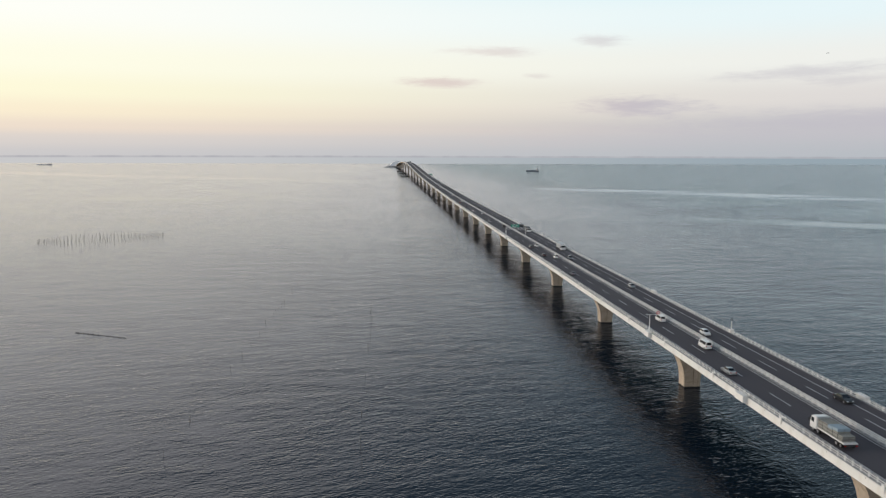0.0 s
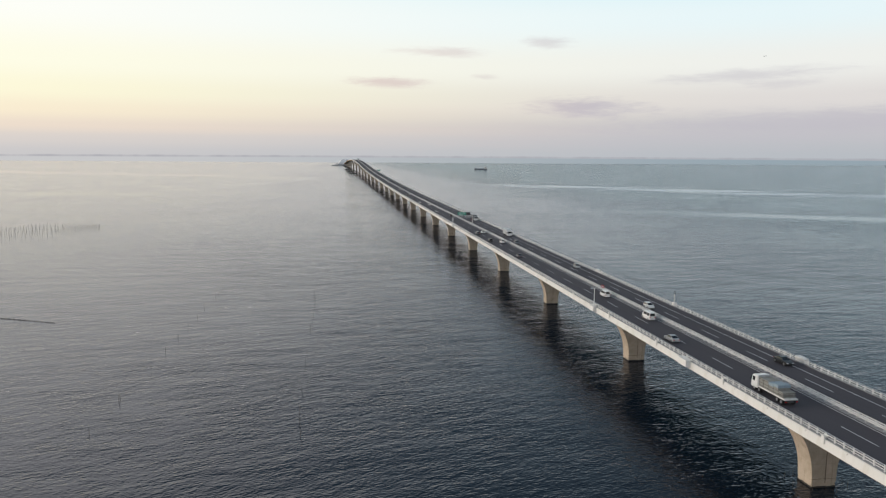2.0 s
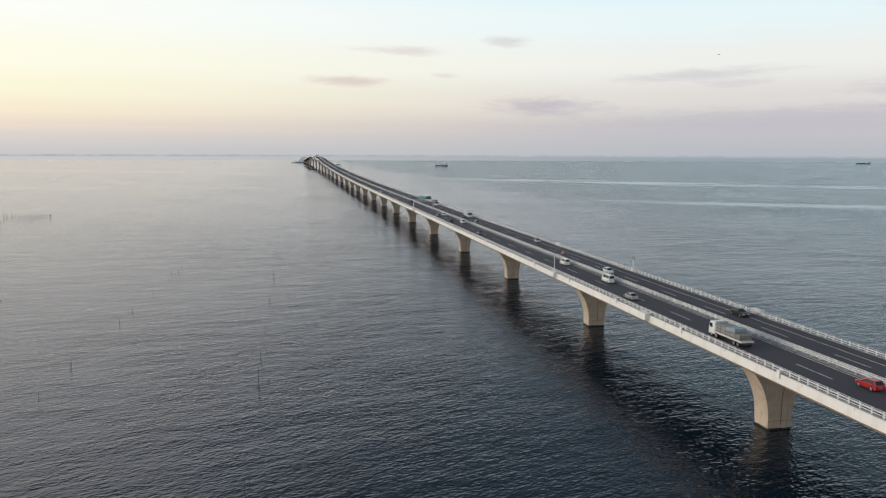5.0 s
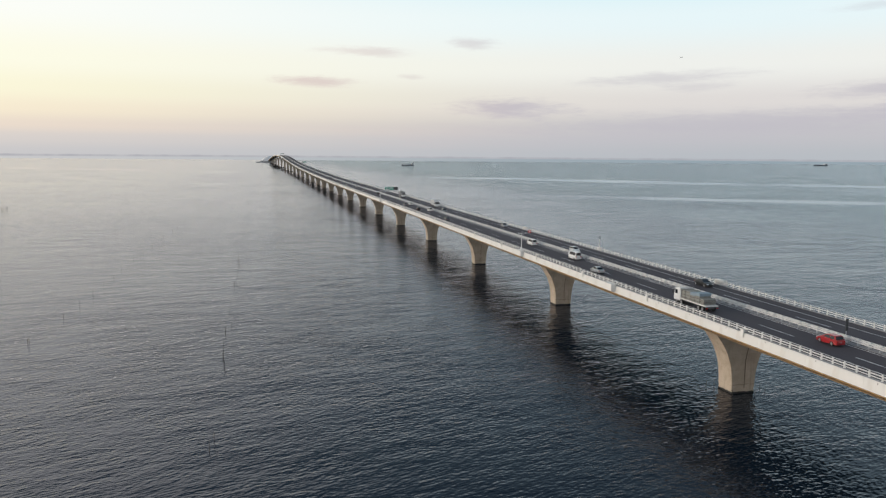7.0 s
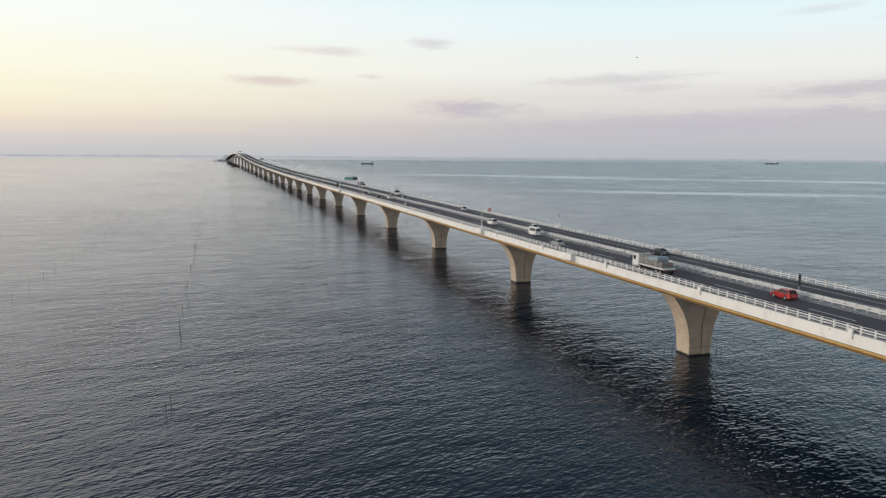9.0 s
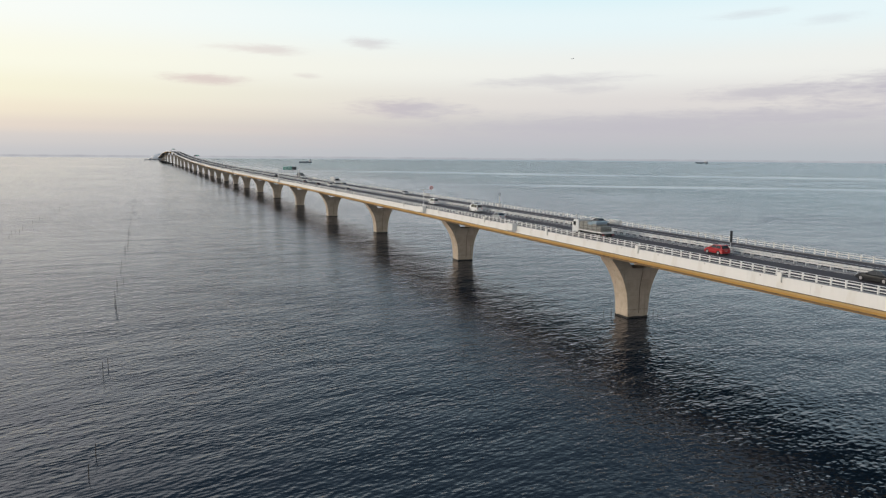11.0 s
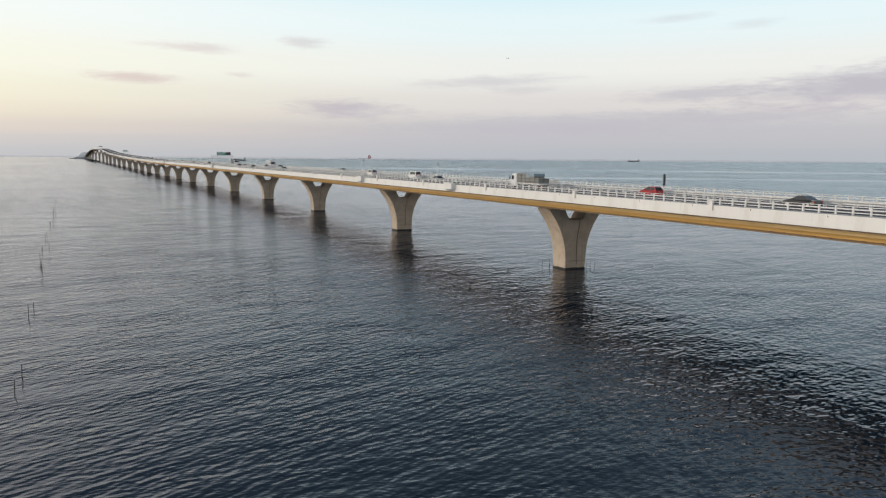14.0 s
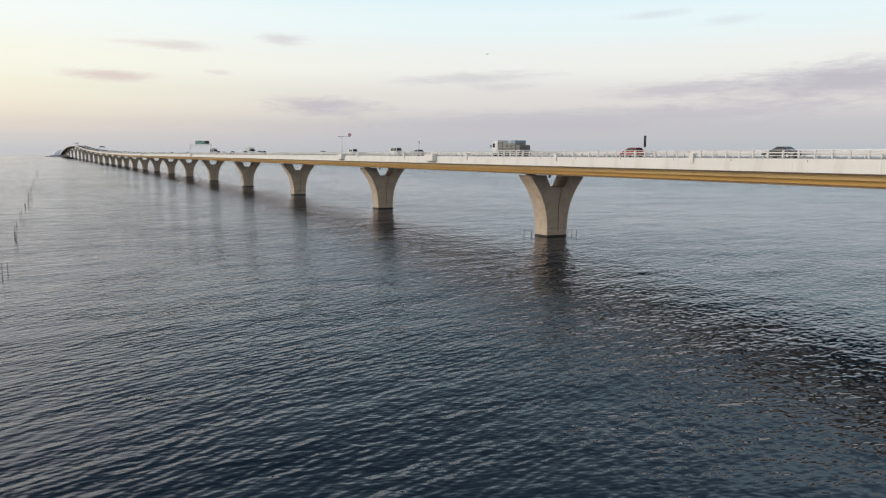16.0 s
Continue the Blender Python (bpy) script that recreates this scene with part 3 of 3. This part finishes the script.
part("clamp", box(bmesh.new(), -9.3, -9.0, -0.08, 0.06, 5.1, 5.3, 0.01), GALV, p)
part("bracket_box", box(bmesh.new(), -12.4, -12.0, -0.15, 0.15, 4.95, 5.3, 0.02), GALV, p, "small box at the arm's end")

# the hook stands for a dark C-shaped fixture of unknown purpose
p = thing("call_post", pose(HALF + 0.28, 80.0, DECK), "pale post with a dark curved hook on the seaward edge", "post")
part("post", rod(bmesh.new(), (0, 0, -0.4), (0, 0, 3.2), 0.11, 0.09, 10), RAIL, p)
part("base_box", box(bmesh.new(), -0.5, 0.5, -0.6, 0.6, -0.5, 1.0, 0.04), WHITE, p)
bm = bmesh.new()
arc = [(-0.34 * math.sin(a), 3.62 + 0.42 * math.cos(a)) for a in (-2.6 + 0.52 * k for k in range(10))]
for (x0, z0), (x1, z1) in zip(arc, arc[1:]):
    rod(bm, (x0, 0, z0), (x1, 0, z1), 0.06, n=6)
part("hook", bm, DARK, p, "dark curved hook at the top")

p = thing("median_marker", pose(0.0, -24.5, DECK + 0.06), "dark narrow marker panel on a grey post", "marker post")
part("post", rod(bmesh.new(), (0, 0, 0), (0, 0, 3.2), 0.05, 0.05, 10), GALV, p)
part("panel", box(bmesh.new(), -0.21, 0.21, -0.12, 0.0, 1.55, 3.33, 0.02), DARK, p, "dark blue-grey panel")
part("base_plate", box(bmesh.new(), -0.2, 0.2, -0.2, 0.2, 0.0, 0.05), GALV, p)

# ---- traffic ----
# length, width, belt height, glazing foot (rear, front), roof (rear, front), roof height, bonnet drop
CARS = {
    "sedan": (4.7, 1.78, 0.95, (-1.70, 1.15), (-0.85, 0.20), 1.45, 0.16),
    "hatchback": (4.0, 1.72, 0.96, (-1.90, 1.05), (-1.52, 0.15), 1.50, 0.16),
    "suv": (4.6, 1.82, 1.04, (-2.18, 1.08), (-1.75, 0.35), 1.68, 0.12),
    "minivan": (4.7, 1.76, 1.05, (-2.28, 1.62), (-2.05, 0.80), 1.86, 0.24),
    "van": (4.9, 1.80, 1.15, (-2.40, 2.05), (-2.32, 1.45), 2.05, 0.30),
}


def car(kind, paint, m, label):
    L, W, belt, (g0, g1), (r0, r1), H, drop = CARS[kind]
    c = thing(kind if kind != "suv" else "sport_utility_car", m, label, "car", "traffic on the bridge")
    h, w, tyre_r = L / 2, W / 2, 0.33
    axles = (-h + 0.82, h - 0.86)
    # side outline with wheel arches, then drawn in at the nose, the tail and the shoulders
    low = []
    for y in axles:
        low += [(y + 0.40 * math.cos(a), 0.26 + 0.42 * math.sin(a)) for a in (math.pi - math.pi * k / 6 for k in range(7))]
    out = [(-h + 0.07, 0.28)] + low + [(h - 0.10, 0.26), (h, 0.42), (h - 0.01, 0.58), (h - 0.12, belt - drop - 0.10), (h - 0.45, belt - drop), (g1 + 0.25, belt - 0.05), (g1, belt),
                                       (g0, belt + 0.01), (-h + 0.20, belt), (-h + 0.05, belt - 0.09), (-h, 0.62), (-h + 0.02, 0.45)]
    bm = prism(bmesh.new(), out, -w, w)
    for v in bm.verts:
        y, z = v.co.y, v.co.z
        v.co.x *= (1 - 0.16 * max(0.0, abs(y) / h - 0.72) / 0.28) * (1 - 0.07 * max(0.0, z - 0.6) / 0.4)
    bm.normal_update()
    rim = [e for e in bm.edges if abs(e.verts[0].co.x) > 0.5 and e.verts[0].co.x * e.verts[1].co.x > 0 and min(e.verts[0].co.z, e.verts[1].co.z) > 0.5]
    bmesh.ops.bevel(bm, geom=rim, offset=0.06, segments=2, affect="EDGES")
    part("body", bm, PAINTS[paint], c)
    # cabin with its panes set 1 cm proud
    lo = [Vector((sx * (w - 0.09), y, belt - 0.02)) for sx, y in ((-1, g0), (1, g0), (1, g1), (-1, g1))]
    hi = [Vector((sx * (w - 0.24), y, H - 0.05)) for sx, y in ((-1, r0), (1, r0), (1, r1), (-1, r1))]
    bm = bmesh.new()
    a = [bm.verts.new(p) for p in lo]
    b = [bm.verts.new(p) for p in hi]
    top = [bm.verts.new((p.x * 0.86, p.y + (0.12 if i < 2 else -0.12), H)) for i, p in enumerate(hi)]
    for i in range(4):
        j = (i + 1) % 4
        bm.faces.new((a[i], a[j], b[j], b[i]))
        bm.faces.new((b[i], b[j], top[j], top[i]))
    bm.faces.new(top)
    bm.faces.new(a[::-1])
    part("cabin", bm, PAINTS[paint], c)

    def pane(name, i, u0, u1, v0, v1):
        j = (i + 1) % 4
        n = (lo[j] - lo[i]).cross(hi[i] - lo[i]).normalized() * 0.012
        at = lambda u, v: lo[i].lerp(lo[j], u).lerp(hi[i].lerp(hi[j], u), v)
        bm = bmesh.new()
        f = [bm.verts.new(at(u, v) + n) for u, v in ((u0, v0), (u1, v0), (u1, v1), (u0, v1))]
        k = [bm.verts.new(at(u, v) - n * 0.5) for u, v in ((u0, v0), (u1, v0), (u1, v1), (u0, v1))]
        bm.faces.new(f)
        for q in range(4):
            bm.faces.new((f[q], f[(q + 1) % 4], k[(q + 1) % 4], k[q]))
        part(name, bm, GLASS, c)

    pane("rear_window", 0, 0.07, 0.93, 0.12, 0.92)
    pane("windscreen", 2, 0.05, 0.95, 0.06, 0.95)
    for i in (1, 3):
        split = 0.44 if i == 1 else 0.56
        pane("side_window", i, 0.08 if i == 1 else 0.10, split - 0.015, 0.10, 0.92)
        pane("side_window", i, split + 0.015, 0.90 if i == 1 else 0.92, 0.10, 0.92)
    for sx in (-1, 1):
        part("mirror", box(bmesh.new(), sx * (w + 0.06) - 0.09, sx * (w + 0.06) + 0.09, g1 - 0.50, g1 - 0.36, belt, belt + 0.14, 0.03), PAINTS[paint], c)
        part("tail_light", box(bmesh.new(), sx * (w - 0.28) - 0.15, sx * (w - 0.28) + 0.15, -h - 0.015, -h + 0.12, belt - 0.30, belt - 0.12, 0.02), TAIL, c, "red tail light")
        part("headlight", box(bmesh.new(), sx * (w - 0.34) - 0.18, sx * (w - 0.34) + 0.18, h - 0.22, h - 0.005, 0.58, 0.70, 0.02), LAMP, c, "clear headlight")
        for y in axles:
            tyre = part("wheel", rod(bmesh.new(), (sx * (w - 0.22), y, tyre_r), (sx * (w - 0.01), y, tyre_r), tyre_r, n=18), TYRE, c, "black tyre")
            part("rim", rod(bmesh.new(), (sx * (w - 0.02), y, tyre_r), (sx * w, y, tyre_r), 0.21, n=12), RIM, tyre, "alloy rim")
    part("bumper", box(bmesh.new(), -w + 0.22, w - 0.22, -h - 0.04, -h + 0.1, 0.30, 0.48, 0.03), PAINTS[paint], c)
    part("number_plate", box(bmesh.new(), -0.16, 0.16, -h - 0.03, -h + 0.05, 0.58, 0.66), STRIP, c, "plain pale plate")
    part("underside", box(bmesh.new(), -w + 0.2, w - 0.2, -h + 0.3, h - 0.3, 0.18, 0.36), DARK, c)
    return c


Z = DECK + 0.012
SLOW, FAST, FAR_FAST, FAR_SLOW = -7.1, -3.0, 2.95, 6.88


def off(kind, paint, lane, y, label):
    back = lane > 0
    return car(kind, paint, pose(lane + deck_x(y), y, deck_z(y) + 0.012, 0, 0, 180 if back else 0), label)


off("minivan", "white", FAST, 95.5, "white minivan driving in the passing lane")
off("van", "white", FAST, 64.5, "white minivan with dark rear window")
off("sedan", "silver", SLOW, 42.4, "silver saloon car in the outer lane")
off("hatchback", "red", FAST, -25.0, "red hatchback in the passing lane")
off("sedan", "black", FAST, -52.0, "black saloon car with red tail lights")
off("sedan", "black", FAR_SLOW, 22.0, "black saloon car, oncoming")
off("hatchback", "white", FAR_FAST, 78.0, "white hatchback in the oncoming lane")
off("sedan", "grey", SLOW, 182.0, "dark grey saloon car in the outer lane")
off("minivan", "white", FAST, 231.0, "white minivan far along the bridge")
off("hatchback", "black", SLOW, 238.0, "black hatchback far along the bridge")
off("sedan", "white", FAST, 276.0, "white saloon car near the gantry")
off("suv", "grey", SLOW, 270.0, "grey sport utility car near the gantry")
off("suv", "grey", FAR_FAST, 227.0, "grey sport utility car, oncoming")
off("hatchback", "silver", FAR_SLOW, 151.0, "silver hatchback in the oncoming lane")
off("sedan", "black", FAR_FAST, 560.0, "black saloon car, oncoming in the distance")
rng = random.Random(7)
for k in range(22):
    y = 390 + k * 46 + rng.uniform(-15, 15)
    lane = rng.choice((SLOW, FAST, FAR_FAST, FAR_SLOW))
    paint = rng.choice(("white", "white", "silver", "black", "grey"))
    off(rng.choice(("sedan", "hatchback", "minivan", "suv")), paint, lane, y, paint + " car far along the bridge")


LORRY_Y = 3.0


def lorry(m, label, body_mat, box_body=False):
    t = thing("lorry", m, label, "lorry", "traffic on the bridge")
    part("cab", (lambda b: (bmesh.ops.bevel(b, geom=list(b.edges), offset=0.09, segments=2, affect="EDGES"), b)[1])(
        prism(bmesh.new(), [(2.9, 0.55), (2.9, 2.75), (3.2, 2.85), (4.55, 2.75), (4.95, 1.6), (5.0, 0.5)], -1.2, 1.2)), PAINTS["white"], t, "white cab")
    part("windscreen", prism(bmesh.new(), [(4.60, 2.62), (4.96, 1.68), (4.99, 1.68), (4.64, 2.62)], -1.05, 1.05), GLASS, t)
    for s in (-1, 1):
        part("side_window", box(bmesh.new(), s * 1.19 - 0.02, s * 1.19 + 0.03, 3.7, 4.5, 1.7, 2.45), GLASS, t)
        part("mirror", box(bmesh.new(), s * 1.45 - 0.12, s * 1.45 + 0.12, 4.75, 4.85, 1.7, 2.2, 0.02), DARK, t)
        part("tail_light", box(bmesh.new(), s * 1.0 - 0.15, s * 1.0 + 0.15, -5.3, -5.24, 0.62, 0.8), TAIL, t)
        for y in (-4.2, -3.0, 2.4, 3.9):
            w = part("wheel", rod(bmesh.new(), (s * 0.85, y, 0.48), (s * 1.18, y, 0.48), 0.48, n=20), TYRE, t, "black tyre")
            part("rim", rod(bmesh.new(), (s * 1.17, y, 0.48), (s * 1.2, y, 0.48), 0.27, n=12), RIM, w)
    part("chassis", box(bmesh.new(), -0.45, 0.45, -5.2, 4.2, 0.55, 0.95), DARK, t)
    part("load_bed", box(bmesh.new(), -1.24, 1.24, -5.25, 2.75, 0.95, 1.15, 0.02), body_mat, t, "pale flat load bed")
    if box_body:
        part("box_body", box(bmesh.new(), -1.2, 1.2, -5.2, 2.7, 1.15, 3.4, 0.05), body_mat, t, "tall box body")
    else:
        part("headboard", box(bmesh.new(), -1.2, 1.2, 2.62, 2.75, 1.15, 3.0, 0.02), GALV, t)
    return t


lorry(pose(SLOW, LORRY_Y, Z), "white flatbed lorry loaded with wrapped crates", RAIL)
rng = random.Random(3)
for i in range(5):
    for j in (-1, 1):
        h = (1.55, 1.6, 1.5, 1.7, 0.95)[i]
        c = thing("crate", pose(SLOW + j * 0.58, LORRY_Y + 1.9 - 1.45 * i, Z + 1.15), "grey slatted crate on the lorry bed", "crate", "crates on the lorry")
        part("box", box(bmesh.new(), -0.55, 0.55, -0.66, 0.66, 0, h, 0.03), CARGO, c)
        for zz in (0.3, h * 0.5, h - 0.2):
            part("batten", box(bmesh.new(), -0.58, 0.58, -0.69, 0.69, zz - 0.025, zz + 0.025), WOOD, c)
        if i in (2, 3):
            part("tarpaulin", box(bmesh.new(), -0.59, 0.59, -0.72, 0.72, h - 0.45, h + 0.07, 0.06), TARP, c, "blue-grey tarpaulin cover")
lorry(pose(FAR_SLOW, 262.0, Z, 0, 0, 180), "grey box lorry, oncoming", GALV, True)
lorry(pose(FAR_SLOW, 352.0, Z, 0, 0, 180), "dark box lorry, oncoming", DARK, True)

# ---- stakes in the water ----


def stake(h, lean, thick=1.0):
    s = thing("stake", pose(0, 0, 0), "thin dark wooden stake standing in the water", "stake", "stakes in the water")
    part("shaft", rod(bmesh.new(), (0, 0, -1.5), (lean, 0, h), 0.05 * thick, 0.038 * thick, 6), WOOD, s)
    return s


rng = random.Random(11)
ROW = ((-88.7, 0.0), (-131.0, 0.0214))
stakes = [stake(h, l) for h, l in ((1.3, 0.08), (1.5, -0.1), (1.1, 0.14), (1.8, 0.05))]
for q in stakes:
    q.matrix_basis = pose(-88.7 + rng.uniform(-1, 1), rng.uniform(540, 640), 0)
for (x, slant), ys in zip(ROW, ((-60, -43, -38, -9, -5, 33, 39, 47, 61, 68, 88, 96, 126, 130, 148, 175, 180, 194, 232, 254, 282, 330, 395, 446, 512),
                                (-2, 8, 40, 60, 88, 104, 120, 134, 149, 165, 181, 190, 200, 208, 235, 256, 262, 271, 306, 322, 365, 413, 449))):
    for y in ys:
        for k in range(1 + (rng.random() < 0.15)):
            copy_thing(rng.choice(stakes), pose(x + slant * y + rng.uniform(-0.6, 0.6), y + 2.0 * k, 0, rng.uniform(-4, 4), rng.uniform(-4, 4), rng.uniform(0, 360)))
for x, y in ((-4.1, 3.0), (-5.0, -0.8), (-2.2, 3.2), (-2.7, -3.0), (1.1, -4.0), (4.6, -0.5), (4.1, -2.4)):
    q = copy_thing(stakes[2], pose(x, y, 0, rng.uniform(-2, 2), rng.uniform(-2, 2), rng.uniform(0, 360)))
    q["label"] = "thin weathered stake in the water beside a pier"
fence = [stake(h, l, 1.2) for h, l in ((3.8, 0.1), (4.4, -0.1), (3.3, 0.2), (4.1, 0.0))]
for q in fence:
    q.matrix_basis = pose(-286 + rng.uniform(-9, 9), 462 + rng.uniform(-6, 6), 0) @ Matrix.Diagonal((1.2, 1.2, 0.65, 1))
# a fixed net fenced with stakes, and a low line of floats
for i in range(34):
    for j in range(4):
        u, v = i / 33, (j - 1.5) / 3
        w = 1 - abs(2 * u - 1) ** 1.5 * 0.85
        copy_thing(fence[(i + j) % 4], pose(-329 + 76 * u + rng.uniform(-0.35, 0.35) - 12 * v * w, 442 + 38 * u + 62 * v * w + rng.uniform(-1, 1), 0, rng.uniform(-3, 3), rng.uniform(-3, 3), rng.uniform(0, 360)))
copy_thing(stakes[1], pose(-323, 452, 0))
copy_thing(stakes[3], pose(-377, 470, 0))
net = thing("float_line", pose(-193, 156, 0, 0, 0, -25), "dark line of net floats lying on the water", "net floats")
part("rope", rod(bmesh.new(), (0, 0, 0.05), (23, 0, 0.05), 0.03, n=6), WOOD, net)
for k in range(30):
    if 16 < k < 19:
        continue
    x = 0.4 + 0.75 * k
    part("float", box(bmesh.new(), x - 0.15, x + 0.15, -0.15, 0.15, -0.15, 0.10 + 0.30 * ((k * 7) % 3) / 2 * (1 if k < 17 else 0.5), 0.05), TIDE, net)

# ---- ships, aircraft, far island ----


def ship(m, L, label, low=False, hull=None):
    s = thing("cargo_ship", m, label, "ship", "ships at sea")
    w, h = L * 0.075, L * 0.085
    bm = bmesh.new()
    deck_line = [(-0.5, 0.9), (-0.46, 1.0), (0.30, 1.0), (0.42, 0.7), (0.5, 0.0)]
    top = [bm.verts.new((x * L, y * w, h * (1.25 if x > 0.4 else 1))) for x, y in deck_line] + [bm.verts.new((x * L, -y * w, h * (1.25 if x > 0.4 else 1))) for x, y in deck_line[-2::-1]]
    foot = [bm.verts.new((v.co.x * 0.95, v.co.y * 0.8, -2.0)) for v in top]
    n = len(top)
    for i in range(n):
        bm.faces.new((top[i], top[(i + 1) % n], foot[(i + 1) % n], foot[i]))
    bm.faces.new(top)
    bm.faces.new(foot[::-1])
    # the farthest ship takes PALE here, its haze put into the hull colour
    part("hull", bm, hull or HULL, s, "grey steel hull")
    hh = h * (0.9 if low else 1.4)
    part("deckhouse", box(bmesh.new(), -L * 0.45, -L * 0.30, -w * 0.7, w * 0.7, h, h + hh, 0.2), DECKHOUSE, s, "white deckhouse")
    part("bridge_deck_house", box(bmesh.new(), -L * 0.42, -L * 0.33, -w * 0.9, w * 0.9, h + hh, h + hh * 1.35, 0.2), DECKHOUSE, s)
    part("funnel", rod(bmesh.new(), (-L * 0.44, 0, h + hh), (-L * 0.44, 0, h + hh * 1.7), L * 0.012), HULL, s)
    part("mast", rod(bmesh.new(), (L * 0.33, 0, h), (L * 0.33, 0, h * 2.2), L * 0.005), HULL, s)
    part("hatch_cover", box(bmesh.new(), -L * 0.26, L * 0.28, -w * 0.6, w * 0.6, h, h * 1.22, 0.1), HULL, s)
    return s


ship(pose(464, 2640, 0, 0, 0, 190), 50, "small dark coastal cargo ship far out at sea")
ship(pose(2708, 3190, 0, 0, 0, 188) @ Matrix.Diagonal((1, 1, 0.62, 1)), 92, "long low cargo ship near the horizon", True)
ship(pose(-1900, 4150, 0, 0, 0, 185) @ Matrix.Diagonal((1, 1, 0.5, 1)), 84, "low cargo ship on the horizon, coloured pale for haze", True, PALE)

plane = thing("airliner", pose(2282, 3840, 601, 0, 0, 100) @ Matrix.Diagonal((0.75, 0.75, 0.75, 1)), "tiny airliner in the distant sky", "aircraft")
part("fuselage", rod(bmesh.new(), (-13, 0, 0), (13, 0, 0), 1.7, 1.5, 10), HULL, plane)
part("wing", box(bmesh.new(), -2, 2, -13, 13, -0.3, 0.2), HULL, plane)
part("tail_fin", box(bmesh.new(), -13, -10.5, -0.25, 0.25, 1, 5), HULL, plane)

isle = thing("harbour_island", pose(-43, 3500, 0), "hazy artificial island with terraced rest-stop building", "island")
part("revetment", prism(bmesh.new(), [(-20, 0), (60, 0), (52, 7), (-10, 6)], 0, 420, "y"), ROCK, isle, "grey stone revetment")
for k, (x0, x1, y0, y1, z1) in enumerate(((-2, 50, 40, 400, 13), (4, 48, 70, 380, 19), (10, 46, 110, 350, 25), (20, 44, 150, 300, 29))):
    part("terrace", box(bmesh.new(), x0, x1, y0, y1, 5, z1, 0.4), PALE, isle, "pale terraced storey")
part("jetty", box(bmesh.new(), -34, -8, 20, 34, -1, 3), ROCK, isle)

# low mooring stages on piles beside the far piers
for x, y, turn in ((-22, 1978, 8), (-22, 2254, 5), (-22, 2513, 3)):
    q = thing("mooring_stage", pose(x, y, 0, 0, 0, turn), "low dark mooring stage on piles by the far piers", "stage", "mooring stages")
    part("platform", box(bmesh.new(), -12, 9, -4, 4, 1.6, 4.6, 0.2), TIDE, q)
    for px in (-10, -5, 0, 5, 8):
        part("pile", rod(bmesh.new(), (px, 0, -3), (px, 0, 1.65), 0.5), TIDE, q)
